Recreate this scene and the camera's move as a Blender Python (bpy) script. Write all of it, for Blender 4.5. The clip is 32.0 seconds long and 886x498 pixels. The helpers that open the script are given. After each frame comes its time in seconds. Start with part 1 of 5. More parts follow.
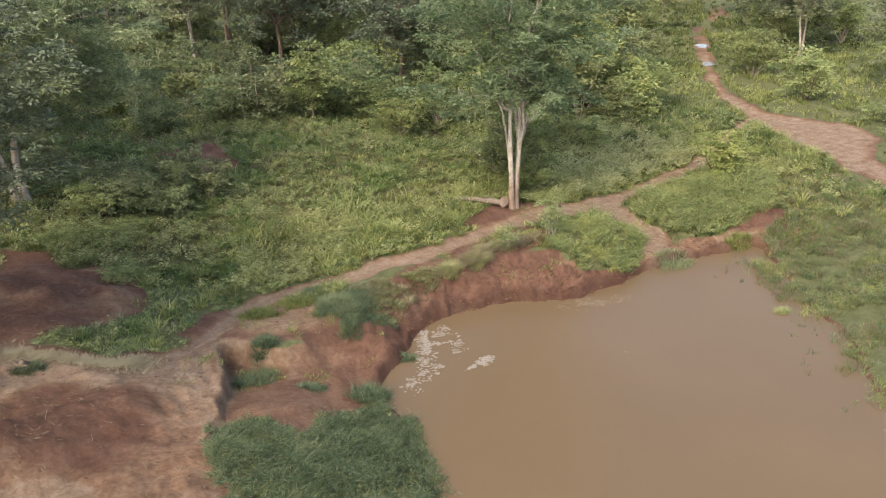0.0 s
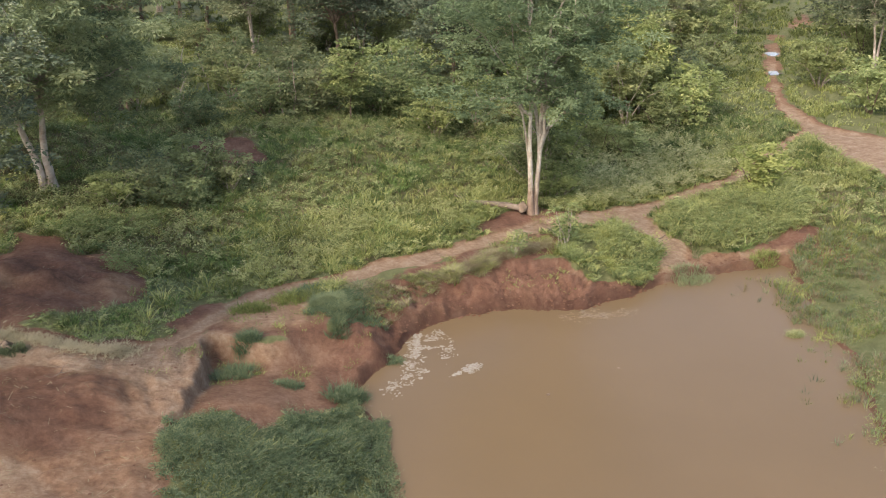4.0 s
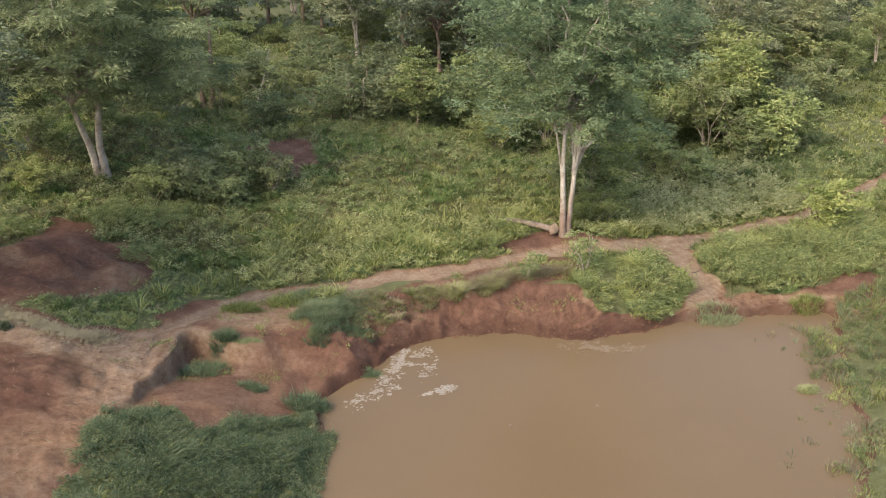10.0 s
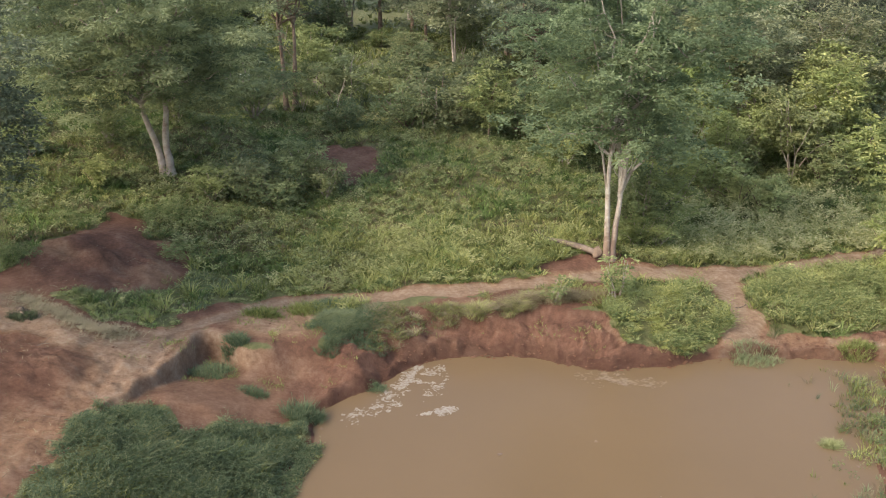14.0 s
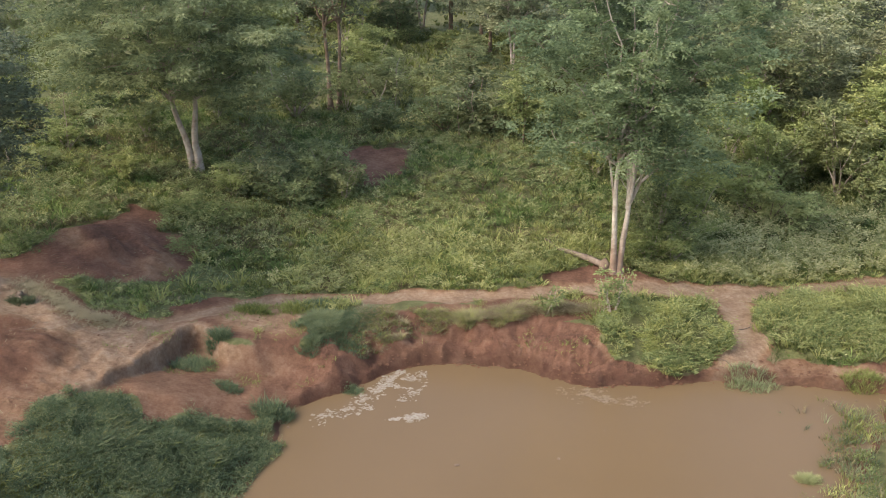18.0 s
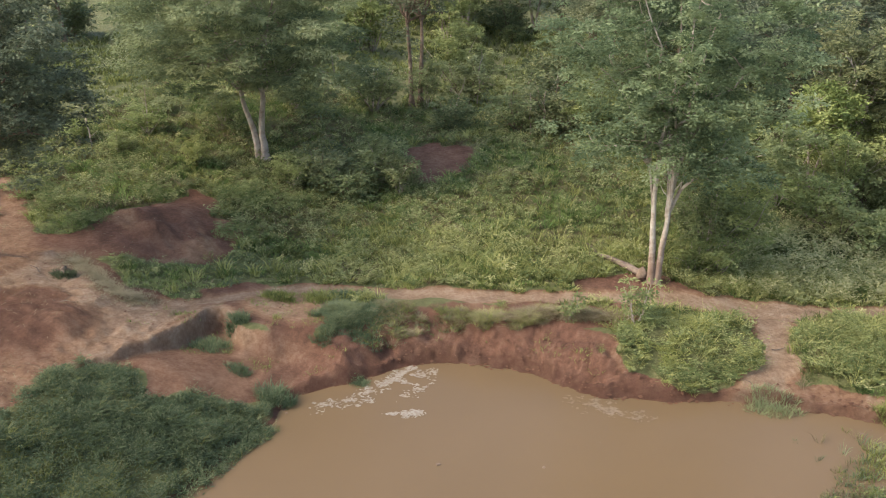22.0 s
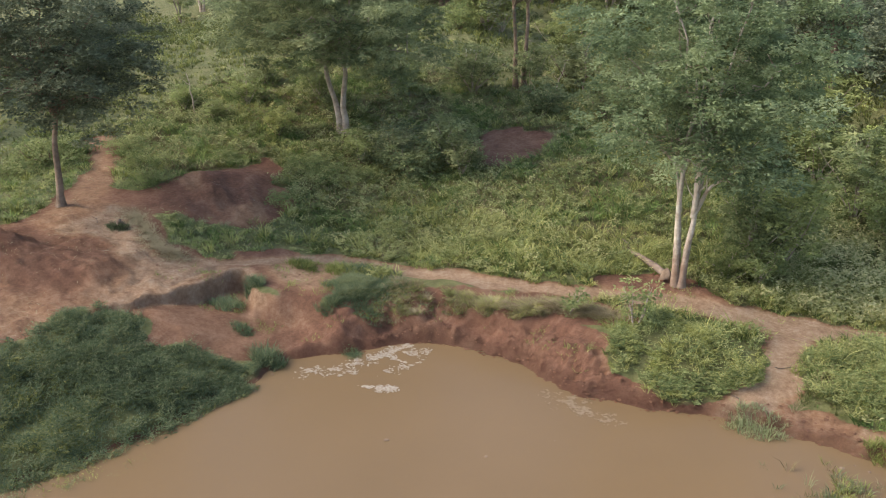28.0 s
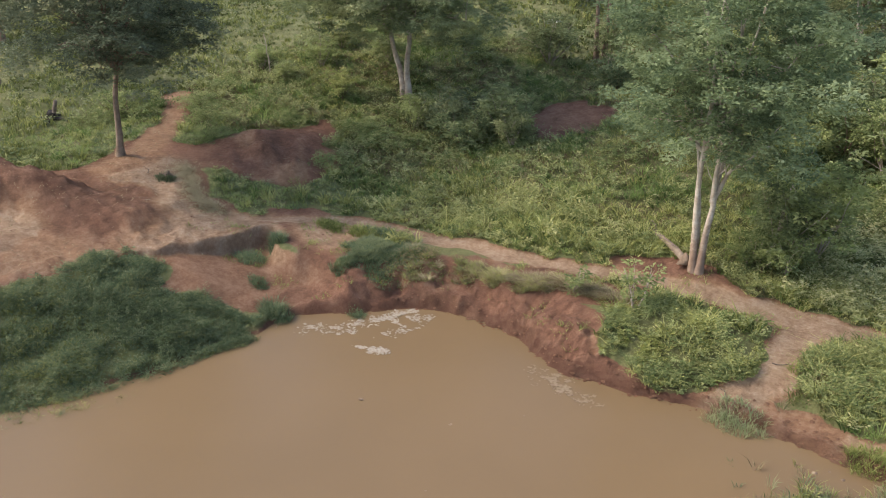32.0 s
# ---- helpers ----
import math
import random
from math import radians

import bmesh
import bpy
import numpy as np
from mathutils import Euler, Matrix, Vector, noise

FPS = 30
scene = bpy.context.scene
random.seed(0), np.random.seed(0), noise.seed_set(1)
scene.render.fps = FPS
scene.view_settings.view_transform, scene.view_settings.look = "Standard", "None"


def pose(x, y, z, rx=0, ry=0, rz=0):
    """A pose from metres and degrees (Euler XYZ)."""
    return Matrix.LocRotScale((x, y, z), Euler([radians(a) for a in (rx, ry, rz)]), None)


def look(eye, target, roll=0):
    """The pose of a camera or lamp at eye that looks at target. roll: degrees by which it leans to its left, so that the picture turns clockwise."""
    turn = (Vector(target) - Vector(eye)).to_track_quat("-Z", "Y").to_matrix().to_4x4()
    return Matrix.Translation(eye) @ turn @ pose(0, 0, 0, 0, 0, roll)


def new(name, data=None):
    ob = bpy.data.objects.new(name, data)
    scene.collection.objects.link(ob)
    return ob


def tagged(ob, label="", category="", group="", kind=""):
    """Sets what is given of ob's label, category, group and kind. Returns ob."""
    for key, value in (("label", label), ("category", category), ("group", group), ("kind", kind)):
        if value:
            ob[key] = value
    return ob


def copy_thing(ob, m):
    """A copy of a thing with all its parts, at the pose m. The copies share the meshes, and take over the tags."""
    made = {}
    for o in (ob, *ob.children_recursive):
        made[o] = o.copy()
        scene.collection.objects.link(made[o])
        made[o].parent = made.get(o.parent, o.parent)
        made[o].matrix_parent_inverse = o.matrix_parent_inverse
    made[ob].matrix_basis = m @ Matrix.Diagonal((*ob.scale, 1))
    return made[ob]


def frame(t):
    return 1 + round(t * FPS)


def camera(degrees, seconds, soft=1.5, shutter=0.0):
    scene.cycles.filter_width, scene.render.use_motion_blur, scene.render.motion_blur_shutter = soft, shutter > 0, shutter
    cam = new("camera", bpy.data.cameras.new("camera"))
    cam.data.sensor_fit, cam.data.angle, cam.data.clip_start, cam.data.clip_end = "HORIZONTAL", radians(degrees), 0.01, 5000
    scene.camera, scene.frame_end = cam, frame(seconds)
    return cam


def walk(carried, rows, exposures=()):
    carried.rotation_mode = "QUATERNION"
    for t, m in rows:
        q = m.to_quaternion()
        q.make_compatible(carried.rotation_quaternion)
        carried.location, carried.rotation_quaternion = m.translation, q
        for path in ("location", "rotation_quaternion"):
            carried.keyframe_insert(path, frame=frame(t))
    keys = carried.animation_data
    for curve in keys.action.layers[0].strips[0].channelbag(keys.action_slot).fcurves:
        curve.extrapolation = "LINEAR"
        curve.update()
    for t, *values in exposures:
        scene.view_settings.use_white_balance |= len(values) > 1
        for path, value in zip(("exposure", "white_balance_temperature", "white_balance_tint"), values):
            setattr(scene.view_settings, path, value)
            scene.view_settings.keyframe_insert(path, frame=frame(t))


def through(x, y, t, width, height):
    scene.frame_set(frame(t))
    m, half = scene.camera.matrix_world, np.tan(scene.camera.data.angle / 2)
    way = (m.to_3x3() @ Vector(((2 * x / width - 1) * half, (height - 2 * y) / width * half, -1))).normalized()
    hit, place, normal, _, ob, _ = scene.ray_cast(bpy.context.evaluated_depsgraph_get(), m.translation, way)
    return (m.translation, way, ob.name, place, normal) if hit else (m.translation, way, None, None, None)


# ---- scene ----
cam = camera(50.5, 32.0, soft=0.9)
PATH = [
    (0, (-18.548, -25.733, 15.625), (-17.657, -24.107, 14.874), -0.8),
    (0.5, (-18.218, -25.873, 15.607), (-17.351, -24.235, 14.856), -0.7),
    (1, (-17.842, -26.016, 15.597), (-17.0, -24.364, 14.846), -0.6),
    (1.5, (-17.438, -26.157, 15.592), (-16.613, -24.498, 14.84), -0.6),
    (2, (-17.016, -26.297, 15.586), (-16.209, -24.629, 14.834), -0.5),
    (2.5, (-16.585, -26.435, 15.579), (-15.793, -24.759, 14.828), -0.5),
    (3, (-16.15, -26.569, 15.57), (-15.377, -24.884, 14.82), -0.4),
    (3.5, (-15.716, -26.7, 15.558), (-14.97, -25.002, 14.808), -0.4),
    (5.5, (-13.993, -27.177, 15.501), (-13.373, -25.426, 14.759), -0.2),
    (6, (-13.542, -27.284, 15.49), (-12.947, -25.524, 14.75), -0.2),
    (6.5, (-13.075, -27.385, 15.481), (-12.503, -25.618, 14.742), -0.1),
    (7, (-12.591, -27.481, 15.474), (-12.044, -25.705, 14.735), -0.1),
    (7.5, (-12.086, -27.571, 15.467), (-11.566, -25.786, 14.73), 0.0),
    (8, (-11.561, -27.654, 15.462), (-11.069, -25.86, 14.727), 0.1),
    (8.5, (-11.015, -27.727, 15.46), (-10.55, -25.926, 14.726), 0.1),
    (9, (-10.454, -27.79, 15.463), (-10.017, -25.981, 14.731), 0.1),
    (9.5, (-9.882, -27.842, 15.473), (-9.473, -26.025, 14.742), 0.2),
    (10, (-9.304, -27.882, 15.491), (-8.923, -26.059, 14.761), 0.2),
    (10.5, (-8.725, -27.911, 15.518), (-8.373, -26.082, 14.789), 0.2),
    (11, (-8.15, -27.929, 15.554), (-7.831, -26.093, 14.826), 0.3),
    (11.5, (-7.587, -27.935, 15.6), (-7.305, -26.094, 14.872), 0.3),
    (12, (-7.041, -27.931, 15.652), (-6.799, -26.084, 14.924), 0.3),
    (12.5, (-6.513, -27.918, 15.705), (-6.31, -26.066, 14.977), 0.3),
    (13, (-5.997, -27.899, 15.755), (-5.835, -26.043, 15.028), 0.3),
    (13.5, (-5.489, -27.874, 15.8), (-5.366, -26.015, 15.073), 0.3),
    (14, (-4.984, -27.845, 15.839), (-4.901, -25.983, 15.114), 0.3),
    (14.5, (-4.482, -27.813, 15.873), (-4.436, -25.949, 15.149), 0.3),
    (16.5, (-2.465, -27.661, 15.94), (-2.526, -25.798, 15.217), 0.4),
    (17, (-1.956, -27.615, 15.94), (-2.044, -25.752, 15.216), 0.4),
    (17.5, (-1.443, -27.562, 15.933), (-1.557, -25.7, 15.21), 0.4),
    (18, (-0.928, -27.502, 15.921), (-1.065, -25.642, 15.197), 0.4),
    (18.5, (-0.407, -27.434, 15.902), (-0.574, -25.577, 15.179), 0.4),
    (19, (0.121, -27.358, 15.879), (-0.082, -25.504, 15.156), 0.4),
    (19.5, (0.657, -27.271, 15.853), (0.415, -25.422, 15.13), 0.3),
    (20, (1.2, -27.173, 15.828), (0.92, -25.329, 15.105), 0.3),
    (20.5, (1.751, -27.064, 15.806), (1.431, -25.226, 15.084), 0.3),
    (21, (2.306, -26.943, 15.792), (1.947, -25.113, 15.069), 0.2),
    (21.5, (2.863, -26.813, 15.786), (2.463, -24.992, 15.063), 0.2),
    (22, (3.421, -26.674, 15.791), (2.98, -24.863, 15.067), 0.1),
    (22.5, (3.976, -26.529, 15.805), (3.497, -24.728, 15.079), 0.1),
    (23, (4.53, -26.377, 15.827), (4.018, -24.586, 15.1), 0.1),
    (23.5, (5.083, -26.22, 15.854), (4.542, -24.439, 15.125), 0.0),
    (24, (5.638, -26.058, 15.884), (5.072, -24.284, 15.153), 0.0),
    (24.5, (6.195, -25.888, 15.915), (5.602, -24.124, 15.183), 0.0),
    (25, (6.758, -25.712, 15.945), (6.131, -23.96, 15.211), -0.0),
    (25.5, (7.327, -25.528, 15.972), (6.666, -23.789, 15.238), -0.0),
    (27.5, (9.64, -24.708, 16.056), (8.832, -23.043, 15.297), -0.1),
    (28, (10.214, -24.475, 16.075), (9.368, -22.833, 15.309), -0.1),
    (28.5, (10.783, -24.23, 16.095), (9.899, -22.612, 15.32), -0.1),
    (29, (11.349, -23.972, 16.115), (10.429, -22.378, 15.332), -0.1),
    (29.5, (11.912, -23.699, 16.135), (10.955, -22.131, 15.343), -0.1),
    (30, (12.469, -23.41, 16.152), (11.48, -21.867, 15.352), -0.1),
    (30.5, (13.02, -23.101, 16.165), (12.005, -21.579, 15.356), -0.1),
    (31, (13.56, -22.769, 16.171), (12.504, -21.28, 15.353), -0.1),
    (31.5, (14.082, -22.411, 16.164), (12.989, -20.953, 15.34), -0.2),
    (32, (14.58, -22.027, 16.144), (13.48, -20.575, 15.319), -0.2),
]
walk(cam, [(t, look(eye, target, roll)) for t, eye, target, roll in PATH],
     exposures=[(0.0, 1.58), (32.0, 1.58)])

# ---- sky and sun ----
SUN_TO = Vector((-0.62, -0.40, 0.68)).normalized()
world = bpy.data.worlds.new("sky")
scene.world = world
world.use_nodes = True
wn = world.node_tree.nodes
sky = wn.new("ShaderNodeTexSky")
sky.sky_type = "NISHITA"
sky.sun_disc = False
sky.sun_elevation = math.asin(SUN_TO.z)
sky.sun_rotation = math.atan2(SUN_TO.x, SUN_TO.y)
sky.air_density, sky.dust_density, sky.ozone_density = 1.0, 3.0, 1.0
wn["Background"].inputs["Strength"].default_value = 0.15
world.node_tree.links.new(sky.outputs[0], wn["Background"].inputs["Color"])
sun = new("sun", bpy.data.lights.new("sun", "SUN"))
sun.data.energy, sun.data.angle, sun.data.color = 1.1, radians(9.0), (1.0, 0.91, 0.77)
sun.matrix_world = look(SUN_TO * 100, (0, 0, 0))

rng = np.random.default_rng(7)


# ---- materials ----
class Nodes:
    """A material and short ways to add nodes to it."""

    def __init__(self, name):
        self.mat = bpy.data.materials.new(name)
        self.mat.use_nodes = True
        self.tree = self.mat.node_tree
        self.bsdf = self.tree.nodes["Principled BSDF"]
        self.out = self.tree.nodes["Material Output"]

    def add(self, kind, **values):
        node = self.tree.nodes.new(kind)
        for key, value in values.items():
            if key in ("operation", "blend_type", "data_type", "attribute_name", "noise_dimensions", "feature"):
                if key == "operation": node.operation = value
                if key == "blend_type": node.blend_type = value
                if key == "data_type": node.data_type = value
                if key == "attribute_name": node.attribute_name = value
                if key == "feature": node.feature = value
            else:
                node.inputs[key.replace("_", " ")].default_value = value
        return node

    def link(self, a, b):
        self.tree.links.new(a, b)

    def noise(self, scale, detail=5.0, rough=0.6):
        node = self.add("ShaderNodeTexNoise", Scale=scale, Detail=detail, Roughness=rough)
        self.link(self.coords(), node.inputs["Vector"])
        return node.outputs["Fac"]

    def coords(self):
        geo = self.tree.nodes.get("Geometry") or self.tree.nodes.new("ShaderNodeNewGeometry")
        return geo.outputs["Position"]

    def own(self, scale, detail=5.0, rough=0.6):
        co = self.tree.nodes.get("Texture Coordinate") or self.tree.nodes.new("ShaderNodeTexCoord")
        node = self.add("ShaderNodeTexNoise", Scale=scale, Detail=detail, Roughness=rough)
        self.link(co.outputs["Object"], node.inputs["Vector"])
        return node.outputs["Fac"]

    def ramp(self, fac, stops):
        node = self.tree.nodes.new("ShaderNodeValToRGB")
        el = node.color_ramp.elements
        while len(el) < len(stops):
            el.new(0.5)
        for e, (at, rgb) in zip(el, stops):
            e.position, e.color = at, (*rgb, 1)
        self.link(fac, node.inputs[0])
        return node.outputs[0]

    def mix(self, fac, a, b, how="MIX"):
        node = self.tree.nodes.new("ShaderNodeMix")
        node.data_type, node.blend_type = "RGBA", how
        for value, socket in ((fac, node.inputs[0]), (a, node.inputs[6]), (b, node.inputs[7])):
            if isinstance(value, (int, float)):
                socket.default_value = value
            elif isinstance(value, tuple):
                socket.default_value = (*value, 1)
            else:
                self.link(value, socket)
        return node.outputs[2]

    def math(self, how, a, b=0.0):
        node = self.tree.nodes.new("ShaderNodeMath")
        node.operation = how
        for value, socket in ((a, node.inputs[0]), (b, node.inputs[1])):
            if isinstance(value, (int, float)):
                socket.default_value = value
            else:
                self.link(value, socket)
        return node.outputs[0]

    def attr(self, name):
        return self.add("ShaderNodeAttribute", attribute_name=name).outputs["Fac"]

    def bump(self, height, strength=0.4, distance=0.05):
        node = self.add("ShaderNodeBump", Strength=strength, Distance=distance)
        self.link(height, node.inputs["Height"])
        self.link(node.outputs[0], self.bsdf.inputs["Normal"])

    def done(self, colour, rough=0.8, spec=0.3):
        self.link(colour, self.bsdf.inputs["Base Color"])
        self.bsdf.inputs["Roughness"].default_value = rough
        self.bsdf.inputs["Specular IOR Level"].default_value = spec
        return self.mat


def ground_material():
    n = Nodes("laterite ground")
    big, mid, fine, grain = n.noise(0.35, 4), n.noise(1.7, 8, 0.7), n.noise(7, 8, 0.75), n.noise(40, 4, 0.7)
    both = n.math("ADD", n.math("MULTIPLY", mid, 0.55), n.math("MULTIPLY", fine, 0.45))
    red = n.ramp(both, [(0.34, (0.095, 0.045, 0.028)), (0.5, (0.172, 0.087, 0.055)), (0.66, (0.26, 0.152, 0.10))])
    pale = n.ramp(both, [(0.34, (0.16, 0.092, 0.057)), (0.49, (0.295, 0.174, 0.098)), (0.64, (0.40, 0.272, 0.174))])
    soil = n.mix(n.attr("pale"), red, pale)
    sand = n.ramp(both, [(0.34, (0.185, 0.112, 0.068)), (0.5, (0.32, 0.215, 0.138)), (0.66, (0.43, 0.325, 0.23))])
    soil = n.mix(n.ramp(n.math("ADD", n.attr("pale"), n.math("MULTIPLY", n.math("SUBTRACT", mid, 0.5), 0.5)), [(0.75, (0, 0, 0)), (1.25, (1, 1, 1))]), soil, sand)
    soil = n.mix(n.math("MULTIPLY", n.math("SUBTRACT", grain, 0.3), 0.8), soil, n.mix(0.5, soil, (0.06, 0.03, 0.02)))
    litter = n.ramp(both, [(0.34, (0.08, 0.072, 0.034)), (0.5, (0.15, 0.14, 0.062)), (0.68, (0.25, 0.22, 0.12))])
    litter = n.mix(n.math("MULTIPLY", big, 0.6), litter, (0.13, 0.16, 0.055))
    edge = n.math("ADD", n.attr("soil"), n.math("MULTIPLY", n.math("SUBTRACT", fine, 0.5), 0.9))
    colour = n.mix(n.ramp(edge, [(0.4, (0, 0, 0)), (0.6, (1, 1, 1))]), litter, soil)
    # darkened where wet, and where shade is painted on the hollow's wall and yard
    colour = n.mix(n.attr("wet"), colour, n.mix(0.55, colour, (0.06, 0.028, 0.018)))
    n.bump(n.math("ADD", n.math("MULTIPLY", both, 1.0), n.math("MULTIPLY", grain, 0.2)), 1.0, 0.3)
    return n.done(colour, 0.92, 0.15)


def water_material():
    n = Nodes("muddy water")
    co = n.noise(0.18, 3, 0.5)
    colour = n.ramp(co, [(0.3, (0.130, 0.0865, 0.0455)), (0.7, (0.144, 0.0955, 0.0505))])
    n.bump(n.noise(1.6, 3, 0.5), 0.03, 0.05)
    n.bsdf.inputs["IOR"].default_value = 1.33
    return n.done(colour, 0.28, 0.2)


def leaf_material(name, low, mid, high, rough=0.7, through=0.3, vary=0.0):
    """Leaves and blades: the tone of each tuft or spray comes from its own attribute."""
    n = Nodes(name)
    tone = n.math("ADD", n.attr("tone"), n.math("MULTIPLY", n.math("SUBTRACT", n.noise(0.8, 3), 0.5), 0.5))
    colour = n.ramp(tone, [(0.1, low), (0.5, mid), (0.95, high)])
    if vary:
        info = n.tree.nodes.new("ShaderNodeObjectInfo")
        own = info.outputs["Random"]
        again_own = n.math("FRACT", n.math("MULTIPLY", own, 7.3))
        hue = n.tree.nodes.new("ShaderNodeHueSaturation")
        n.link(n.math("ADD", 0.5 - 0.014 * vary, n.math("MULTIPLY", own, 0.036 * vary)), hue.inputs["Hue"])
        n.link(n.math("ADD", 1.0 - 0.15 * vary, n.math("MULTIPLY", again_own, 0.32 * vary)), hue.inputs["Saturation"])
        n.link(n.math("ADD", 1.0 - 0.2 * vary, n.math("MULTIPLY", n.math("FRACT", n.math("MULTIPLY", own, 3.7)), 0.5 * vary)), hue.inputs["Value"])
        n.link(colour, hue.inputs["Color"])
        colour = hue.outputs["Color"]
    n.done(colour, rough, 0.12)
    glow = n.tree.nodes.new("ShaderNodeBsdfTranslucent")
    n.link(colour, glow.inputs["Color"])
    both = n.tree.nodes.new("ShaderNodeMixShader")
    both.inputs[0].default_value = through
    n.link(n.bsdf.outputs[0], both.inputs[1])
    n.link(glow.outputs[0], both.inputs[2])
    n.link(both.outputs[0], n.out.inputs["Surface"])
    return n.mat


def bark_material(name, dark, light, scale=3.0):
    n = Nodes(name)
    a, b = n.own(scale, 6, 0.7), n.own(scale * 9, 5, 0.7)
    colour = n.ramp(a, [(0.3, dark), (0.62, light)])
    colour = n.mix(n.math("MULTIPLY", b, 0.45), colour, dark)
    n.bump(b, 0.5, 0.03)
    return n.done(colour, 0.85, 0.2)


GROUND = ground_material()
WATER = water_material()
MEADOW = leaf_material("meadow grass", (0.0933, 0.11, 0.038), (0.231, 0.25, 0.078), (0.466, 0.455, 0.18), 0.75, 0.45)
FRESH = leaf_material("fresh green grass", (0.062, 0.096, 0.03), (0.165, 0.232, 0.07), (0.34, 0.41, 0.145), 0.75, 0.45)
BLUISH = leaf_material("dense bank grass", (0.064, 0.094, 0.054), (0.154, 0.194, 0.104), (0.29, 0.313, 0.165), 0.75, 0.5)
WEED = leaf_material("broad weed leaves", (0.0848, 0.11, 0.044), (0.201, 0.235, 0.09), (0.371, 0.385, 0.17))
SHRUB = leaf_material("shrub leaves", (0.0662, 0.09, 0.0443), (0.182, 0.21, 0.0959), (0.353, 0.36, 0.172), 0.7, 0.4, vary=0.8)
OLIVE = leaf_material("olive shrub leaves", (0.0975, 0.116, 0.05), (0.235, 0.262, 0.108), (0.424, 0.43, 0.195), 0.7, 0.42, vary=0.55)
BRIGHT = leaf_material("young shrub leaves", (0.116, 0.14, 0.0522), (0.236, 0.26, 0.0986), (0.462, 0.45, 0.197), vary=0.8)
CROWN = leaf_material("tree leaves", (0.078, 0.108, 0.06), (0.208, 0.262, 0.136), (0.40, 0.45, 0.25), 0.7, 0.5)
FEATHER = leaf_material("feathery tree leaves", (0.086, 0.112, 0.0627), (0.226, 0.262, 0.135), (0.441, 0.45, 0.241), 0.7, 0.45)
WOODLEAF = leaf_material("woodland leaves", (0.0802, 0.095, 0.0511), (0.225, 0.24, 0.127), (0.437, 0.42, 0.231), 0.7, 0.42, vary=0.8)
DARKLEAF = leaf_material("dark tree leaves", (0.0467, 0.06, 0.0382), (0.12, 0.138, 0.0812), (0.245, 0.25, 0.154), vary=0.6)
DRYLEAF = leaf_material("dry straw", (0.13, 0.10, 0.055), (0.25, 0.20, 0.115), (0.38, 0.32, 0.20))
PALEBARK = bark_material("pale bark", (0.20, 0.14, 0.10), (0.46, 0.40, 0.33))
BROWNBARK = bark_material("brown bark", (0.09, 0.06, 0.04), (0.26, 0.19, 0.135))
def rubbed_bark():
    """Pale bark that animals have rubbed with red mud up to shoulder height."""
    n = Nodes("pale bark rubbed with mud")
    co = n.tree.nodes.new("ShaderNodeTexCoord")
    apart = n.tree.nodes.new("ShaderNodeSeparateXYZ")
    n.link(co.outputs["Object"], apart.inputs[0])
    a, b = n.own(2.5, 6, 0.7), n.own(24, 5, 0.7)
    pale = n.ramp(a, [(0.3, (0.22, 0.17, 0.125)), (0.62, (0.47, 0.42, 0.345))])
    mud = n.ramp(a, [(0.3, (0.14, 0.09, 0.062)), (0.62, (0.27, 0.19, 0.14))])
    up = n.math("ADD", apart.outputs["Z"], n.math("MULTIPLY", n.math("SUBTRACT", a, 0.5), 2.0))
    colour = n.mix(n.ramp(n.math("DIVIDE", up, 5.0), [(0.18, (0, 0, 0)), (0.4, (1, 1, 1))]), mud, pale)
    colour = n.mix(n.math("MULTIPLY", b, 0.35), colour, (0.13, 0.09, 0.06))
    n.bump(b, 0.5, 0.03)
    return n.done(colour, 0.85, 0.2)


RUBBED = rubbed_bark()
PALELEAF = leaf_material("whitish leaves", (0.42, 0.44, 0.34), (0.55, 0.57, 0.46), (0.65, 0.66, 0.56))
puddle_nodes = Nodes("rain puddle")
PUDDLE = puddle_nodes.done(puddle_nodes.ramp(puddle_nodes.noise(2.0, 3), [(0.3, (0.20, 0.15, 0.11)), (0.7, (0.26, 0.20, 0.15))]), 0.22, 0.5)
CHARRED = bark_material("charred wood", (0.012, 0.010, 0.009), (0.055, 0.045, 0.038))
DEADWOOD = bark_material("weathered dead wood", (0.08, 0.055, 0.04), (0.24, 0.185, 0.14))
foam_nodes = Nodes("dried foam")
foam_nodes.bump(foam_nodes.noise(25, 4), 0.5, 0.02)
FOAM = foam_nodes.done(foam_nodes.ramp(foam_nodes.noise(9, 5), [(0.35, (0.18, 0.135, 0.09)), (0.6, (0.275, 0.24, 0.19))]), 0.6, 0.3)


scum_nodes = Nodes("tan scum")
SCUM = scum_nodes.done(scum_nodes.ramp(scum_nodes.noise(9, 5), [(0.35, (0.145, 0.10, 0.058)), (0.6, (0.20, 0.15, 0.10))]), 0.7, 0.2)


